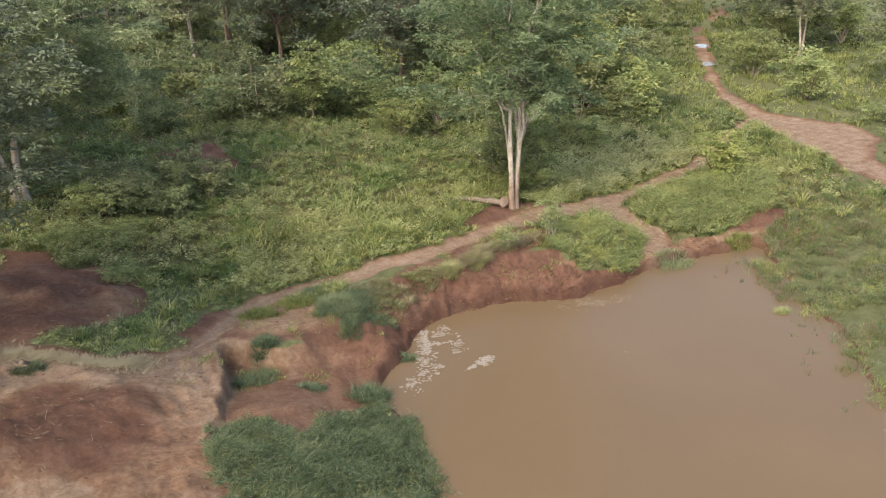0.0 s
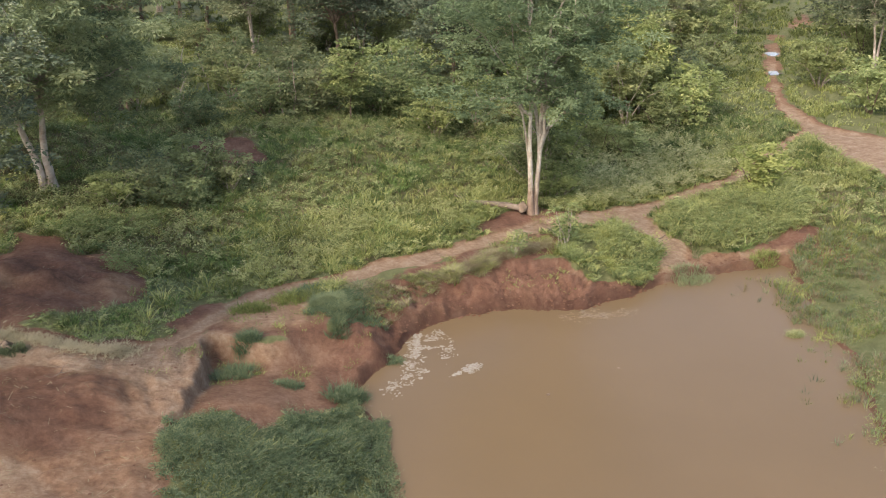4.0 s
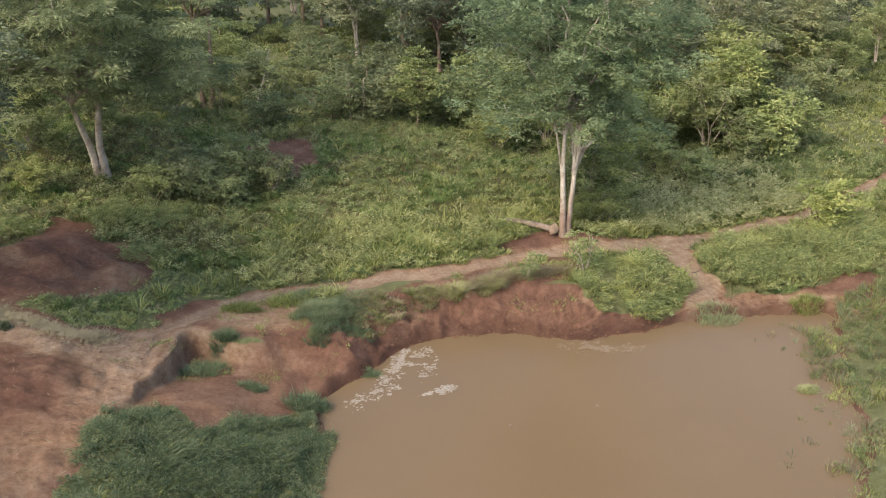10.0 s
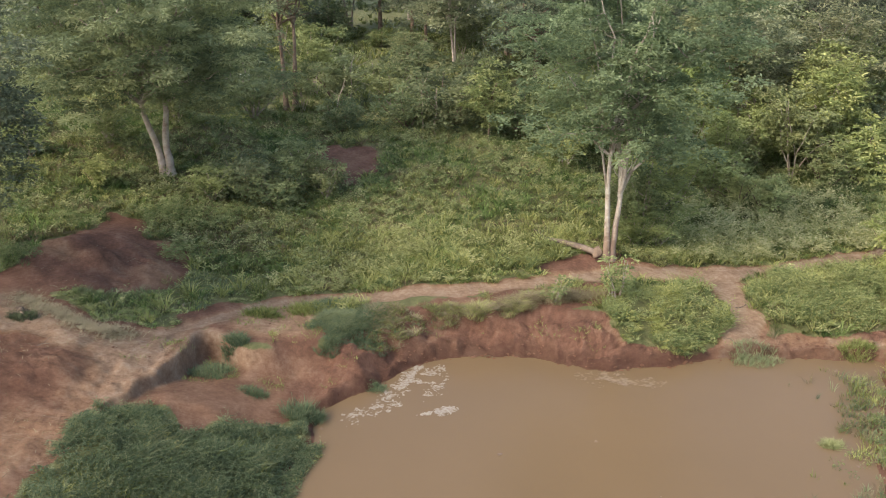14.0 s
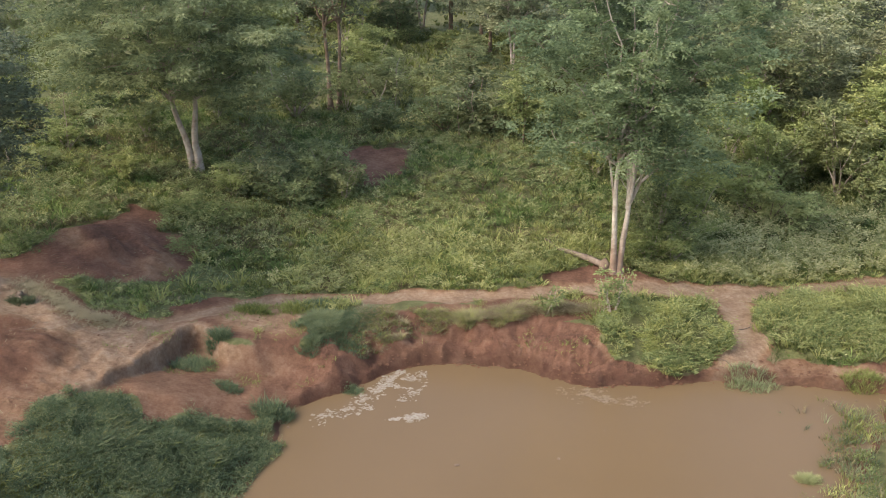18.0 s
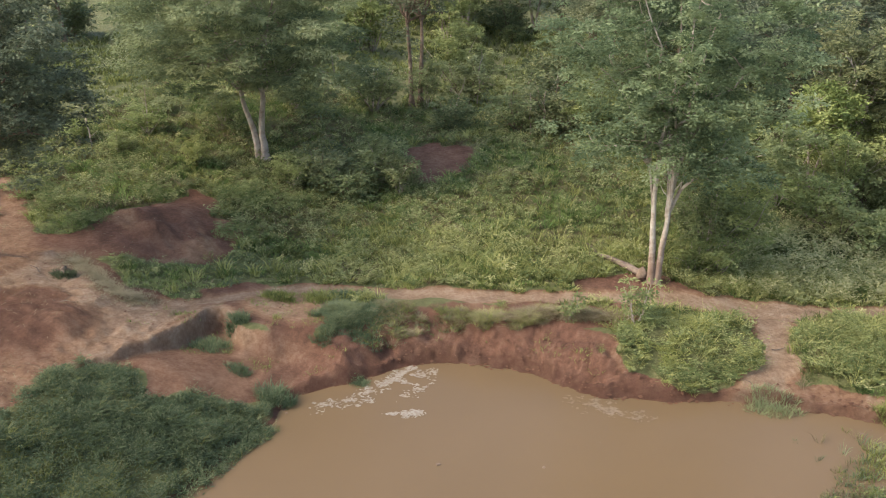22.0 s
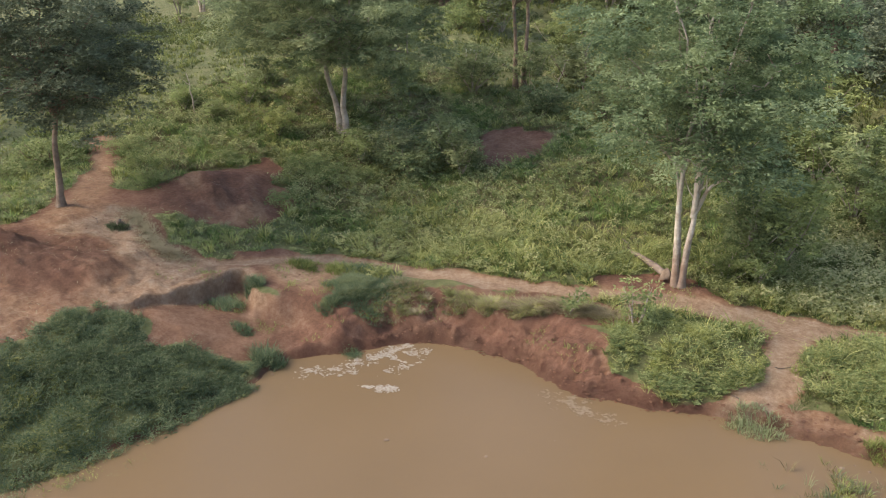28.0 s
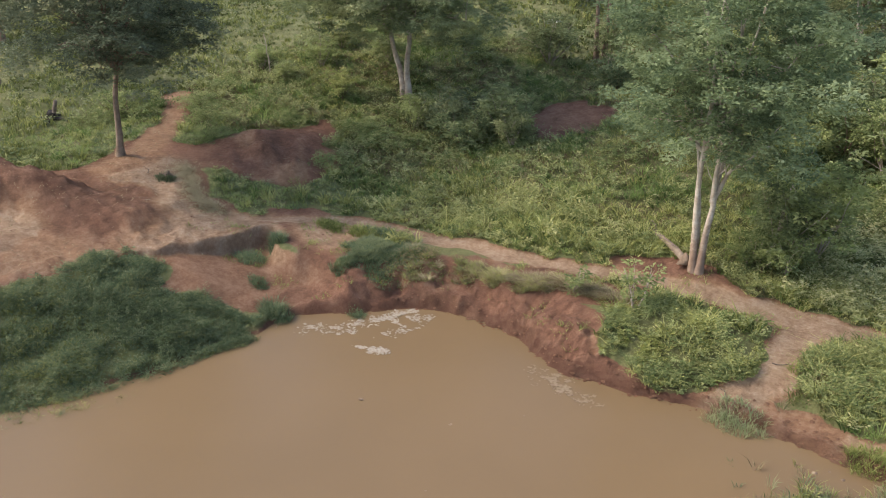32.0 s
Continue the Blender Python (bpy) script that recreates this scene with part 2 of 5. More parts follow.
# ---- meshes from arrays ----
def raw_mesh(name, verts, loops, sides, material, attrs=(), smooth=False):
    """A mesh of polygons with one number of sides each; attrs: (name, a value for each vertex)."""
    verts, loops = np.asarray(verts, np.float32), np.asarray(loops, np.int32).ravel()
    me = bpy.data.meshes.new(name)
    count = len(loops) // sides
    me.vertices.add(len(verts))
    me.vertices.foreach_set("co", verts.ravel())
    me.loops.add(len(loops))
    me.loops.foreach_set("vertex_index", loops)
    me.polygons.add(count)
    me.polygons.foreach_set("loop_start", np.arange(count, dtype=np.int32) * sides)
    me.update(calc_edges=True)
    me.polygons.foreach_set("use_smooth", np.full(count, smooth))
    for key, values in attrs:
        layer = me.attributes.new(key, "FLOAT", "POINT")
        layer.data.foreach_set("value", np.asarray(values, np.float32))
    me.materials.append(material)
    return me


def child(name, mesh, parent, label=""):
    ob = new(name, mesh)
    ob.parent = parent
    if label:
        ob["label"] = label
    return ob


def join(pieces):
    """One array of vertices and one of loops from many (vertices, loops)."""
    base, vs, ls = 0, [], []
    for v, l in pieces:
        vs.append(v)
        ls.append(np.asarray(l) + base)
        base += len(v)
    return np.concatenate(vs), np.concatenate(ls)


def tube(points, radii, sides=8, rough=0.0):
    """A closed limb along points, as vertices and quads."""
    p = np.asarray(points, float)
    way = np.gradient(p, axis=0)
    way /= np.linalg.norm(way, axis=1)[:, None] + 1e-9
    side = np.cross(way, (0.31, 0.95, 0.1))
    side /= np.linalg.norm(side, axis=1)[:, None] + 1e-9
    up = np.cross(way, side)
    a = np.arange(sides) / sides * 2 * np.pi
    r = np.asarray(radii, float)[:, None] * (1 + rough * rng.normal(size=(len(p), sides)))
    ring = p[:, None] + r[..., None] * (np.cos(a)[None, :, None] * side[:, None] + np.sin(a)[None, :, None] * up[:, None])
    v = ring.reshape(-1, 3)
    i, j = np.meshgrid(np.arange(len(p) - 1), np.arange(sides), indexing="ij")
    k = (j + 1) % sides
    quads = np.stack([i * sides + j, i * sides + k, (i + 1) * sides + k, (i + 1) * sides + j], -1).reshape(-1, 4)
    tip = (len(p) - 1) * sides
    caps = [(tip + s, tip + s + 1, tip + sides - 2 - s, tip + sides - 1 - s) for s in range(sides // 2 - 1)]
    return v, np.concatenate([quads, np.array(caps)])


def bend(start, way, length, steps, wander, rise=0.0):
    """A limb's line that wanders on its way."""
    p, w = [np.array(start, float)], np.array(way, float)
    for _ in range(steps):
        w = w + rng.normal(size=3) * wander + (0, 0, rise)
        w /= np.linalg.norm(w)
        p.append(p[-1] + w * length / steps)
    return np.array(p)


def leaf_shapes(c, long, size, narrow):
    """A folded leaf from each root along its own way."""
    n = len(c)
    long = long / (np.linalg.norm(long, axis=1)[:, None] + 1e-9)
    wide = np.cross(long, rng.normal(size=(n, 3)) * 0.5 + (0, 0, 1))
    wide /= np.linalg.norm(wide, axis=1)[:, None] + 1e-9
    up = np.cross(wide, long)
    s = (size * (0.6 + 0.8 * rng.random(n)))[:, None]
    v = np.stack([c, c + long * s * 0.5 + wide * s * narrow * 0.5 + up * s * 0.1, c + long * s - up * s * 0.08,
                  c + long * s * 0.5 - wide * s * narrow * 0.5 + up * s * 0.1], 1).reshape(-1, 3)
    b = np.arange(n)[:, None] * 4
    return v, np.concatenate([b + (0, 1, 2), b + (0, 2, 3)])


def leaf_cloud(centres, spread, per, size, flat=0.6, narrow=0.5):
    """Folded leaves round centres: vertices, triangles and a tone for each vertex."""
    n = len(centres) * per
    c = np.repeat(centres, per, axis=0)
    off = rng.normal(size=(n, 3))
    off *= (rng.random(n) ** 0.4 / (np.linalg.norm(off, axis=1) + 1e-9))[:, None]
    c = c + off * np.repeat(np.broadcast_to(spread, (len(centres), 3)), per, axis=0)
    v, tri = leaf_shapes(c, rng.normal(size=(n, 3)) * (1, 1, flat) + off * 0.8 + (0, 0, -0.15), size, narrow)
    tone = np.repeat(np.repeat(rng.random(len(centres)) * 0.6, per) + 0.08 + rng.random(n) * 0.24, 4)
    return v, tri, tone


def spaced(points, gap, most):
    """The first points, in order, that keep their distance from one another."""
    kept = np.empty((0, 3))
    for p in points:
        if len(kept) >= most:
            break
        if not len(kept) or ((kept - p) ** 2).sum(1).min() > gap * gap:
            kept = np.vstack([kept, p])
    return kept


def foliage(places, r, sprays, size, flat=0.6, narrow=0.5, per=8, droop=0.1):
    """Clumps of leaf rosettes, fuller above than below: vertices, triangles and a tone for each vertex."""
    m = len(places)
    n = m * sprays
    d = rng.normal(size=(n, 3))
    d[:, 2] = np.where(rng.random(n) < 0.7, np.abs(d[:, 2]), d[:, 2])
    d /= np.linalg.norm(d, axis=1)[:, None]
    own = np.repeat(r * (0.65 + 0.7 * rng.random(m)), sprays) * (0.35 + 0.75 * rng.random(n) ** 0.6)
    heart = np.repeat(places, sprays, axis=0) + d * own[:, None] * (1, 1, flat)
    a = np.tile(np.arange(per) * 2.4, n) + np.repeat(rng.random(n) * 6.283, per) + rng.normal(size=n * per) * 0.3
    tilt = np.repeat(d * (0.7, 0.7, 0.3), per, axis=0)
    way = np.stack([np.cos(a), np.sin(a), rng.normal(size=n * per) * 0.35 - droop], 1) + tilt
    c = np.repeat(heart, per, axis=0) + way * size * (0.15 + 0.5 * rng.random(n * per))[:, None]
    v, tri = leaf_shapes(c, way, size, narrow)
    tone = np.repeat(np.repeat(rng.random(m) * 0.42, sprays) + rng.random(n) * 0.22, per) + 0.08 + rng.random(n * per) * 0.2
    return v, tri, np.repeat(tone, 4)


def herbs(x, y, z, tall, stems, per, size, tone, narrow=0.42, lean=0.55):
    """Leafy plants: arching stems from one foot, with leaves in pairs along them."""
    n = len(x) * stems
    a = rng.random(n) * 2 * np.pi
    long = np.repeat(tall, stems) * (0.55 + 0.6 * rng.random(n))
    out = np.stack([np.cos(a), np.sin(a), 0 * a], 1)
    far = lean * (0.3 + rng.random(n))
    root = np.repeat(np.stack([x, y, z], 1), stems, axis=0) + out * 0.03
    u = np.tile(np.linspace(0.3, 1.0, per), n)
    k = np.repeat(np.arange(n), per)
    c = root[k] + out[k] * (far[k] * long[k] * u ** 1.6)[:, None] + np.stack([0 * u, 0 * u, long[k] * (u - 0.28 * far[k] * u ** 2)], 1)
    b = rng.random(len(k)) * 2 * np.pi
    way = np.stack([np.cos(b), np.sin(b), 0.1 + 0.5 * rng.random(len(k))], 1) + out[k] * 0.5 * u[:, None]
    v, tri = leaf_shapes(c, way, size, narrow)
    t = np.repeat(np.repeat(np.repeat(tone, stems) + rng.normal(size=n) * 0.06, per) + rng.normal(size=len(k)) * 0.12 + 0.12 * u, 4)
    return v, tri, t


def blades(x, y, z, height, per, width, lean, tone, spread=0.12):
    """Tufts of grass at places: each blade has two parts and a tip."""
    n = len(x) * per
    h = np.repeat(height, per) * (0.55 + 0.6 * rng.random(n))
    a, r = rng.random(n) * 2 * np.pi, np.sqrt(rng.random(n)) * spread
    root = np.stack([np.repeat(x, per) + r * np.cos(a), np.repeat(y, per) + r * np.sin(a), np.repeat(z, per) - 0.03], 1)
    b = a + rng.normal(size=n) * 0.7
    out = np.stack([np.cos(b), np.sin(b), 0 * b], 1)
    across = np.stack([-np.sin(b + rng.normal(size=n)), np.cos(b), 0 * b], 1) * (width * (0.6 + 0.8 * rng.random(n)))[:, None]
    far = (lean * (0.3 + rng.random(n)))[:, None] * h[:, None]
    mid = root + out * far * 0.35 + np.stack([0 * h, 0 * h, h * 0.62], 1)
    tip = root + out * far + np.stack([0 * h, 0 * h, h * (1 - 0.25 * rng.random(n))], 1)
    v = np.stack([root - across * 0.5, root + across * 0.5, mid - across * 0.45, mid + across * 0.45, tip], 1).reshape(-1, 3)
    i = np.arange(n)[:, None] * 5
    tri = np.concatenate([i + (0, 1, 3), i + (0, 3, 2), i + (2, 3, 4)])
    t = np.repeat(np.repeat(tone, per) + rng.normal(size=n) * 0.13, 5)
    return v, tri, t


# ---- the lie of the land ----
def ss(a, b, x):
    t = np.clip((x - a) / (b - a), 0, 1)
    return t * t * (3 - 2 * t)


def vnoise(x, y, scale, seed=0):
    """Smooth noise between -1 and 1."""
    x, y = x / scale + seed * 17.3, y / scale - seed * 9.1
    i, j = np.floor(x), np.floor(y)
    u, v = x - i, y - j
    u, v = u * u * (3 - 2 * u), v * v * (3 - 2 * v)

    def lot(p, q):
        s = np.sin(p * 127.1 + q * 311.7 + seed * 74.7) * 43758.5453
        return s - np.floor(s)

    return 2 * ((lot(i, j) * (1 - u) + lot(i + 1, j) * u) * (1 - v) + (lot(i, j + 1) * (1 - u) + lot(i + 1, j + 1) * u) * v) - 1


def from_line(points, x, y, closed=False):
    """The distance to a line of points; with closed, negative inside."""
    p = list(points) + ([points[0]] if closed else [])
    best, inside = np.full(np.shape(x), 1e9), np.zeros(np.shape(x), bool)
    for (ax, ay), (bx, by) in zip(p, p[1:]):
        dx, dy = bx - ax, by - ay
        t = np.clip(((x - ax) * dx + (y - ay) * dy) / (dx * dx + dy * dy + 1e-12), 0, 1)
        best = np.minimum(best, np.hypot(x - ax - t * dx, y - ay - t * dy))
        if closed:
            cross = (ay > y) != (by > y)
            inside ^= cross & (x < (bx - ax) * (y - ay) / ((by - ay) or 1e-12) + ax)
    return np.where(inside, -best, best) if closed else best


def rounded(points, closed=True, times=2):
    """Corners cut off twice."""
    p = [tuple(q) for q in points]
    for _ in range(times):
        nxt = p[1:] + ([p[0]] if closed else [])
        cut = [c for a, b in zip(p, nxt) for c in (((3 * a[0] + b[0]) / 4, (3 * a[1] + b[1]) / 4), ((a[0] + 3 * b[0]) / 4, (a[1] + 3 * b[1]) / 4))]
        p = cut if closed else [p[0]] + cut + [p[-1]]
    return p


SHORE = rounded([(-8.0, -2.0), (-7.5, -1.0), (-6.2, -0.2), (-5.4, 0.8), (-4.4, 1.7), (-3.0, 2.2), (-1.2, 2.2), (0.5, 1.55), (1.8, 1.05), (3.2, 0.95),
                 (4.8, 1.2), (6.2, 1.7), (8.6, 1.6), (10.6, 1.55), (12.2, 1.1), (11.2, -0.4), (9.9, -2.6), (8.9, -4.6), (8.2, -6.8), (6.2, -9.1),
                 (5.0, -11.4), (3.6, -16), (5.0, -24), (1.0, -33), (-8, -36), (-15, -30), (-15.5, -20), (-13, -14.5), (-10.7, -11), (-9.0, -8.0), (-8.3, -5.5), (-7.8, -3.6)], True, 1)
GULLY = rounded([(-14.2, -5.0), (-13.2, -2.6), (-12.7, -1.2), (-12.3, 0.2), (-12.0, 1.35), (-11.3, 1.3), (-10.8, 0.6), (-9.8, 0.3), (-8.6, 0.9),
                 (-7.2, 0.6), (-6.4, -0.2), (-7.4, -1.2), (-8.0, -3.0), (-10.5, -5.0)], True, 1)
TRAIL = rounded([(-15.0, 0.2), (-12.6, 1.6), (-11.2, 2.9), (-9.8, 4.2), (-8.2, 4.6), (-6.5, 4.7), (-4.6, 4.8), (-2.8, 5.05), (-0.9, 5.4), (0.8, 5.8),
                 (2.5, 6.3), (4.2, 6.6), (6.3, 7.0), (8.5, 7.3), (10.6, 8.0), (12.9, 8.7), (15.1, 9.2), (18, 10.2), (21, 12.2), (25, 14)], False, 2)
SPUR = [(7.6, 6.6), (7.9, 5.2), (7.9, 3.8), (7.4, 2.6), (6.7, 1.4)]
ROAD = rounded([(20, -6), (22, 2.2), (24.1, 8.4), (25.1, 12.7), (26, 16.8), (29.2, 22.1), (37.6, 32), (43, 38.6), (54.7, 47.9), (66, 57)], False, 2)
YARD = rounded([(-13.0, -4.2), (-12.3, -1.6), (-11.8, 1.6), (-13.4, 1.6), (-15.2, 0.8), (-16.7, 1.7), (-17.6, 3.0), (-19.6, 3.4), (-21.0, 2.8), (-21.3, 0.9), (-20.9, -0.9), (-22.3, -2.4), (-24.6, -4.4),
                (-30, -6), (-34, -9), (-28, -14), (-18, -14), (-14.9, -9.6), (-14.0, -6.4)], True, 1)
BACKTRACK = [(-20.6, 2.0), (-22.2, 4.4), (-24.4, 6.8), (-26.6, 8.8)]
MOUND = (-16.2, 5.9)
RIDGE = [(-30, -7.6), (-24.0, -5.6), (-20.7, -4.4), (-17.6, -3.4), (-15.8, -2.4)]
BANKGREEN = rounded([(-8.0, 0.8), (-8.1, 2.6), (-6.4, 3.5), (-3, 3.9), (-0.4, 4.2), (0.4, 3.9), (-1.4, 3.4), (-3.3, 3.05), (-4.5, 2.5), (-5.4, 1.7), (-6.7, 0.6)])
CLUMP_A = rounded([(2.4, 2.3), (2.4, 3.6), (3.0, 4.5), (4.1, 5.2), (5.5, 5.2), (6.9, 4.9), (7.4, 4.2), (6.8, 3.0), (5.9, 1.9), (4.6, 1.35), (3.3, 1.7)])
CLUMP_B = rounded([(8.6, 3.2), (8.3, 4.4), (8.6, 5.6), (9.7, 6.3), (11.8, 6.9), (14.2, 7.7), (17.5, 8.6), (18.5, 6.4), (15.6, 4.2), (13.4, 2.6), (12, 2.6), (10.2, 2.6)])
LAWN_MOUND = rounded([(-17, -15), (-15.2, -11), (-14.6, -8.6), (-14.1, -6.4), (-14.0, -4.8), (-13.6, -3.6), (-12.6, -3.2), (-11.8, -3.5), (-11.3, -4.7), (-10.8, -3.7), (-10.0, -3.1),
                      (-9.2, -3.3), (-8.8, -2.9), (-8.5, -1.9), (-8.0, -1.5), (-7.9, -3.2), (-8.3, -5.6), (-9.0, -8.0), (-10.6, -11), (-13.0, -14.8)], True, 1)
MUD = [(12.6, 2.0), (13.4, 2.3), (14.2, 1.6)]


def land(x, y):
    z = 1.35 + 1.35 * ss(-9, -22, x) + 1.5 * ss(4, 24, y) * ss(14, -4, x) - 0.5 * ss(3, 8, x) * ss(26, 16, x) * ss(16, 8, y)
    z = z - 0.35 * ss(7.5, 10, x) * ss(1.5, -1, y)
    away = ss(14, 60, np.hypot(x, y - 5))
    return z + 0.10 * vnoise(x, y, 3.1, 1) + 0.05 * vnoise(x, y, 1.1, 2) + away * 0.9 * vnoise(x, y, 23, 3)


def lie(x, y):
    """The ground: height, bare soil, paleness, and darkening by wetness and painted shade."""
    shore = from_line(SHORE, x, y, True) + 0.14 * vnoise(x, y, 0.8, 4) + 0.08 * vnoise(x, y, 0.3, 5)
    gully = from_line(GULLY, x, y, True) + 0.16 * vnoise(x, y, 0.8, 6) + 0.07 * vnoise(x, y, 0.3, 66)
    top = land(x, y)
    east, west = ss(1, 3, x) * ss(0.9, -0.8, y), ss(-2, -4, x) * ss(-1.6, -3.4, y)
    near = ss(2.2, 4.5, x) * ss(-0.5, 1, y) * (1 - east)
    width = 2.1 - 1.0 * near + 3.5 * east + 2.6 * west
    t = np.clip(shore / width, 0, 1)
    rough = 0.42 * np.abs(vnoise(x + 0.4 * y, y, 1.3, 7)) + 0.24 * np.abs(vnoise(x - 0.5 * y, y, 0.55, 8)) + 0.22 * np.abs(vnoise(x, y, 0.3, 28)) + 0.17 * np.abs(vnoise(x + 0.3 * y, y * 0.45, 0.5, 91)) + 0.10 * np.abs(vnoise(x, y, 0.17, 93))
    step = t + 0.07 * np.sin(t * 15 + 3 * vnoise(x, y, 1.6, 27)) * (1 - t) * ss(0.0, 0.15, t)
    bulge = (1 - east) * (1 - west) * np.sqrt(t) * (1 - t)
    face = top * step.clip(0, 1) ** (0.70 + 0.42 * east + 0.2 * west) + bulge * (rough - 0.27) * (2.3 - 0.7 * near)
    lip = (0.26 + 0.10 * vnoise(x, y, 0.8, 79) + 0.12 * np.abs(vnoise(x, y, 0.33, 80))) * ss(0.0, 0.22, shore)
    gentle = lip + (top - lip) * ss(0.0, 1.0, np.clip(shore / 3.3, 0, 1)) ** 0.75 + 0.10 * vnoise(x, y, 0.7, 81) * bulge
    z = face + (gentle - face) * near
    z = np.where(shore < 0, -0.7 * ss(0, 1.6, -shore), z)
    # the dug-out hollow beside the water, steep on the yard's side
    steep = ss(-9.5, -11.5, x)
    floor = np.minimum(z, 0.34 + 0.06 * vnoise(x, y, 0.9, 9) + 0.40 * ss(-8.4, -11, x) - 0.2 * ss(1.4, 0.2, shore) + 0.65 * ss(0.2, -3.0, y) * ss(-9.5, -12.2, x))
    inside = ss(0.0, -0.25, gully) * steep + ss(0.5, -1.0, gully) * (1 - steep)
    z = np.where(shore > 0, z * (1 - inside) + floor * inside, z)
    # spoil heaps
    mx, my = x - MOUND[0], y - MOUND[1]
    heap = np.exp(-(((mx * 0.9 + my * 0.25) / 2.7) ** 2 + ((my * 0.95 - mx * 0.2) / 2.5) ** 2) ** 1.5)
    z = z + heap * (0.5 + 0.30 * vnoise(x, y, 1.1, 10) + 0.16 * np.abs(vnoise(x + y, y, 0.5, 30)))
    ridge = (0.42 + 0.95 * ss(-16.8, -20.6, x)) * ss(1.9, 0.15, from_line(RIDGE, x, y) + 0.3 * vnoise(x, y, 1.1, 11) + 0.12 * vnoise(x, y, 0.4, 74))
    z = z + 1.0 * ridge
    yard = from_line(YARD, x, y, True) + 0.35 * vnoise(x, y, 1.3, 12)
    z = z + ss(0.3, -1, yard) * (0.13 * np.abs(vnoise(x, y, 0.6, 13)) + 0.06 * vnoise(x, y, 0.28, 14))
    trail = from_line(TRAIL, x, y) + 0.24 * vnoise(x, y, 1.2, 15) + 0.15 * vnoise(x, y, 0.4, 29) - 0.3 * ss(2, 4, x) * ss(11, 8, x)
    spur = from_line(SPUR, x, y) + 0.2 * vnoise(x, y, 1.0, 16)
    road = from_line(ROAD, x, y) + 0.35 * vnoise(x, y, 1.7, 17) + 0.15 * vnoise(x, y, 0.6, 63) + 0.5 * ss(12, 15.5, y) - 3.0 * np.exp(-((x - 27.5) / 3.0) ** 2 - ((y - 9) / 4) ** 2)
    track = from_line(BACKTRACK, x, y) + 0.25 * vnoise(x, y, 1.1, 18)
    z = z - 0.10 * ss(0.6, 0.05, trail) - 0.1 * ss(1.0, 0.1, road)
    island = np.hypot((x + 9.8) / 1.5, y - 2.3) / 1.9 + 0.25 * vnoise(x, y, 0.7, 26)
    tree = np.hypot((x - 3.4) / 2.8, (y - 6.9) / 1.5) + 0.3 * vnoise(x, y, 0.9, 19)
    patch = np.hypot(x + 8.0, (y - 18.3) / 1.6) + 0.5 * vnoise(x, y, 0.8, 20)
    green = np.maximum.reduce([ss(0.25, -0.2, from_line(a, x, y, True) + 0.25 * vnoise(x, y, 0.7, 21)) for a in (CLUMP_A, CLUMP_B, LAWN_MOUND)])
    bank = ss(1.15, 0.75, shore / width + 0.18 * vnoise(x, y, 0.9, 22)) * (1 - east) * (1 - west * 0.9)
    soil = np.maximum.reduce([ss(0.6, 0.3, trail), ss(1.6, 1.1, from_line(MUD, x, y) + 0.5 * vnoise(x, y, 0.9, 97)), ss(1.1, 0.7, spur), ss(1.3, 0.8, road), ss(0.25, -0.15, yard), ss(1.0, 0.55, track), ss(0.25, 0.42, heap + 0.12 * vnoise(x, y, 0.9, 61)), ss(1.5, 1.1, from_line([(-21, 2.4), (-18.6, 3.4), (-17, 4.6)], x, y) + 0.3 * vnoise(x, y, 0.8, 62)),
                              ss(1.1, 0.7, tree), ss(2.1, 1.4, patch), ss(1.5, 0.9, from_line([(-16.2, 5.5), (-16.7, 9.4)], x, y) + 0.5 * vnoise(x, y, 0.9, 88)), ss(1.1, 0.8, island), ss(0.9, 0.5, from_line([(-18.2, 2.3), (-16.7, 1.5), (-15.3, 0.6), (-14.3, 0.9)], x, y) + 0.2 * vnoise(x, y, 0.5, 96)), ss(1.1, 0.7, from_line([(-1.0, 4.2), (1.2, 4.3), (2.4, 4.8)], x, y) + 0.2 * vnoise(x, y, 0.5, 92)), bank, ss(0.35, -0.1, gully), ss(0.35, 0.1, shore)])
    soil = soil * (1 - green * (1 - ss(0.2, 0.05, shore)))
    pale = np.maximum.reduce([1.0 * ss(0.65, 0.25, trail), ss(1.3, 0.5, road), 1.0 * ss(1.1, 0.5, spur), 0.7 * ss(1.0, 0.4, track), 0.9 * ss(1.8, 0.9, np.hypot((x + 9.5) / 1.4, y - 2.5)), ss(0.3, -0.8, yard) * (0.74 + 0.26 * ss(0.15, -0.4, vnoise(x, y, 2.6, 23))),
                              0.9 * ss(0.5, 0.1, gully) * ss(-0.9, -0.1, gully) * ss(-8.8, -10.2, x), 0.35 * ss(0.4, -0.6, gully), 0.2 * ss(1.6, 0.6, patch)]) * (1 - 0.3 * ss(0.15, 0.4, heap)) * (1 - 0.85 * ridge.clip(0, 1))
    pale = np.maximum(pale, 0.6 * ss(0.2, 0.5, heap) * ss(-0.1, 0.4, vnoise(x + y, y * 0.5, 0.9, 95)))
    pale = np.maximum(pale, bank * (0.0 + 0.25 * vnoise(x, y, 0.8, 76) + 0.15 * vnoise(x, y, 0.3, 77) + 0.2 * ss(1, 5, x) * ss(0.15, 0.7, shore) + 0.5 * ss(5.5, 8, x)).clip(0, 1))
    # darker red earth beside the ridge, where the ridge's shade is painted in too
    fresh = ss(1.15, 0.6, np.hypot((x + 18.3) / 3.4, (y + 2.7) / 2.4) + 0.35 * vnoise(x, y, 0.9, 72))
    pale = pale * (1 - 0.85 * fresh)
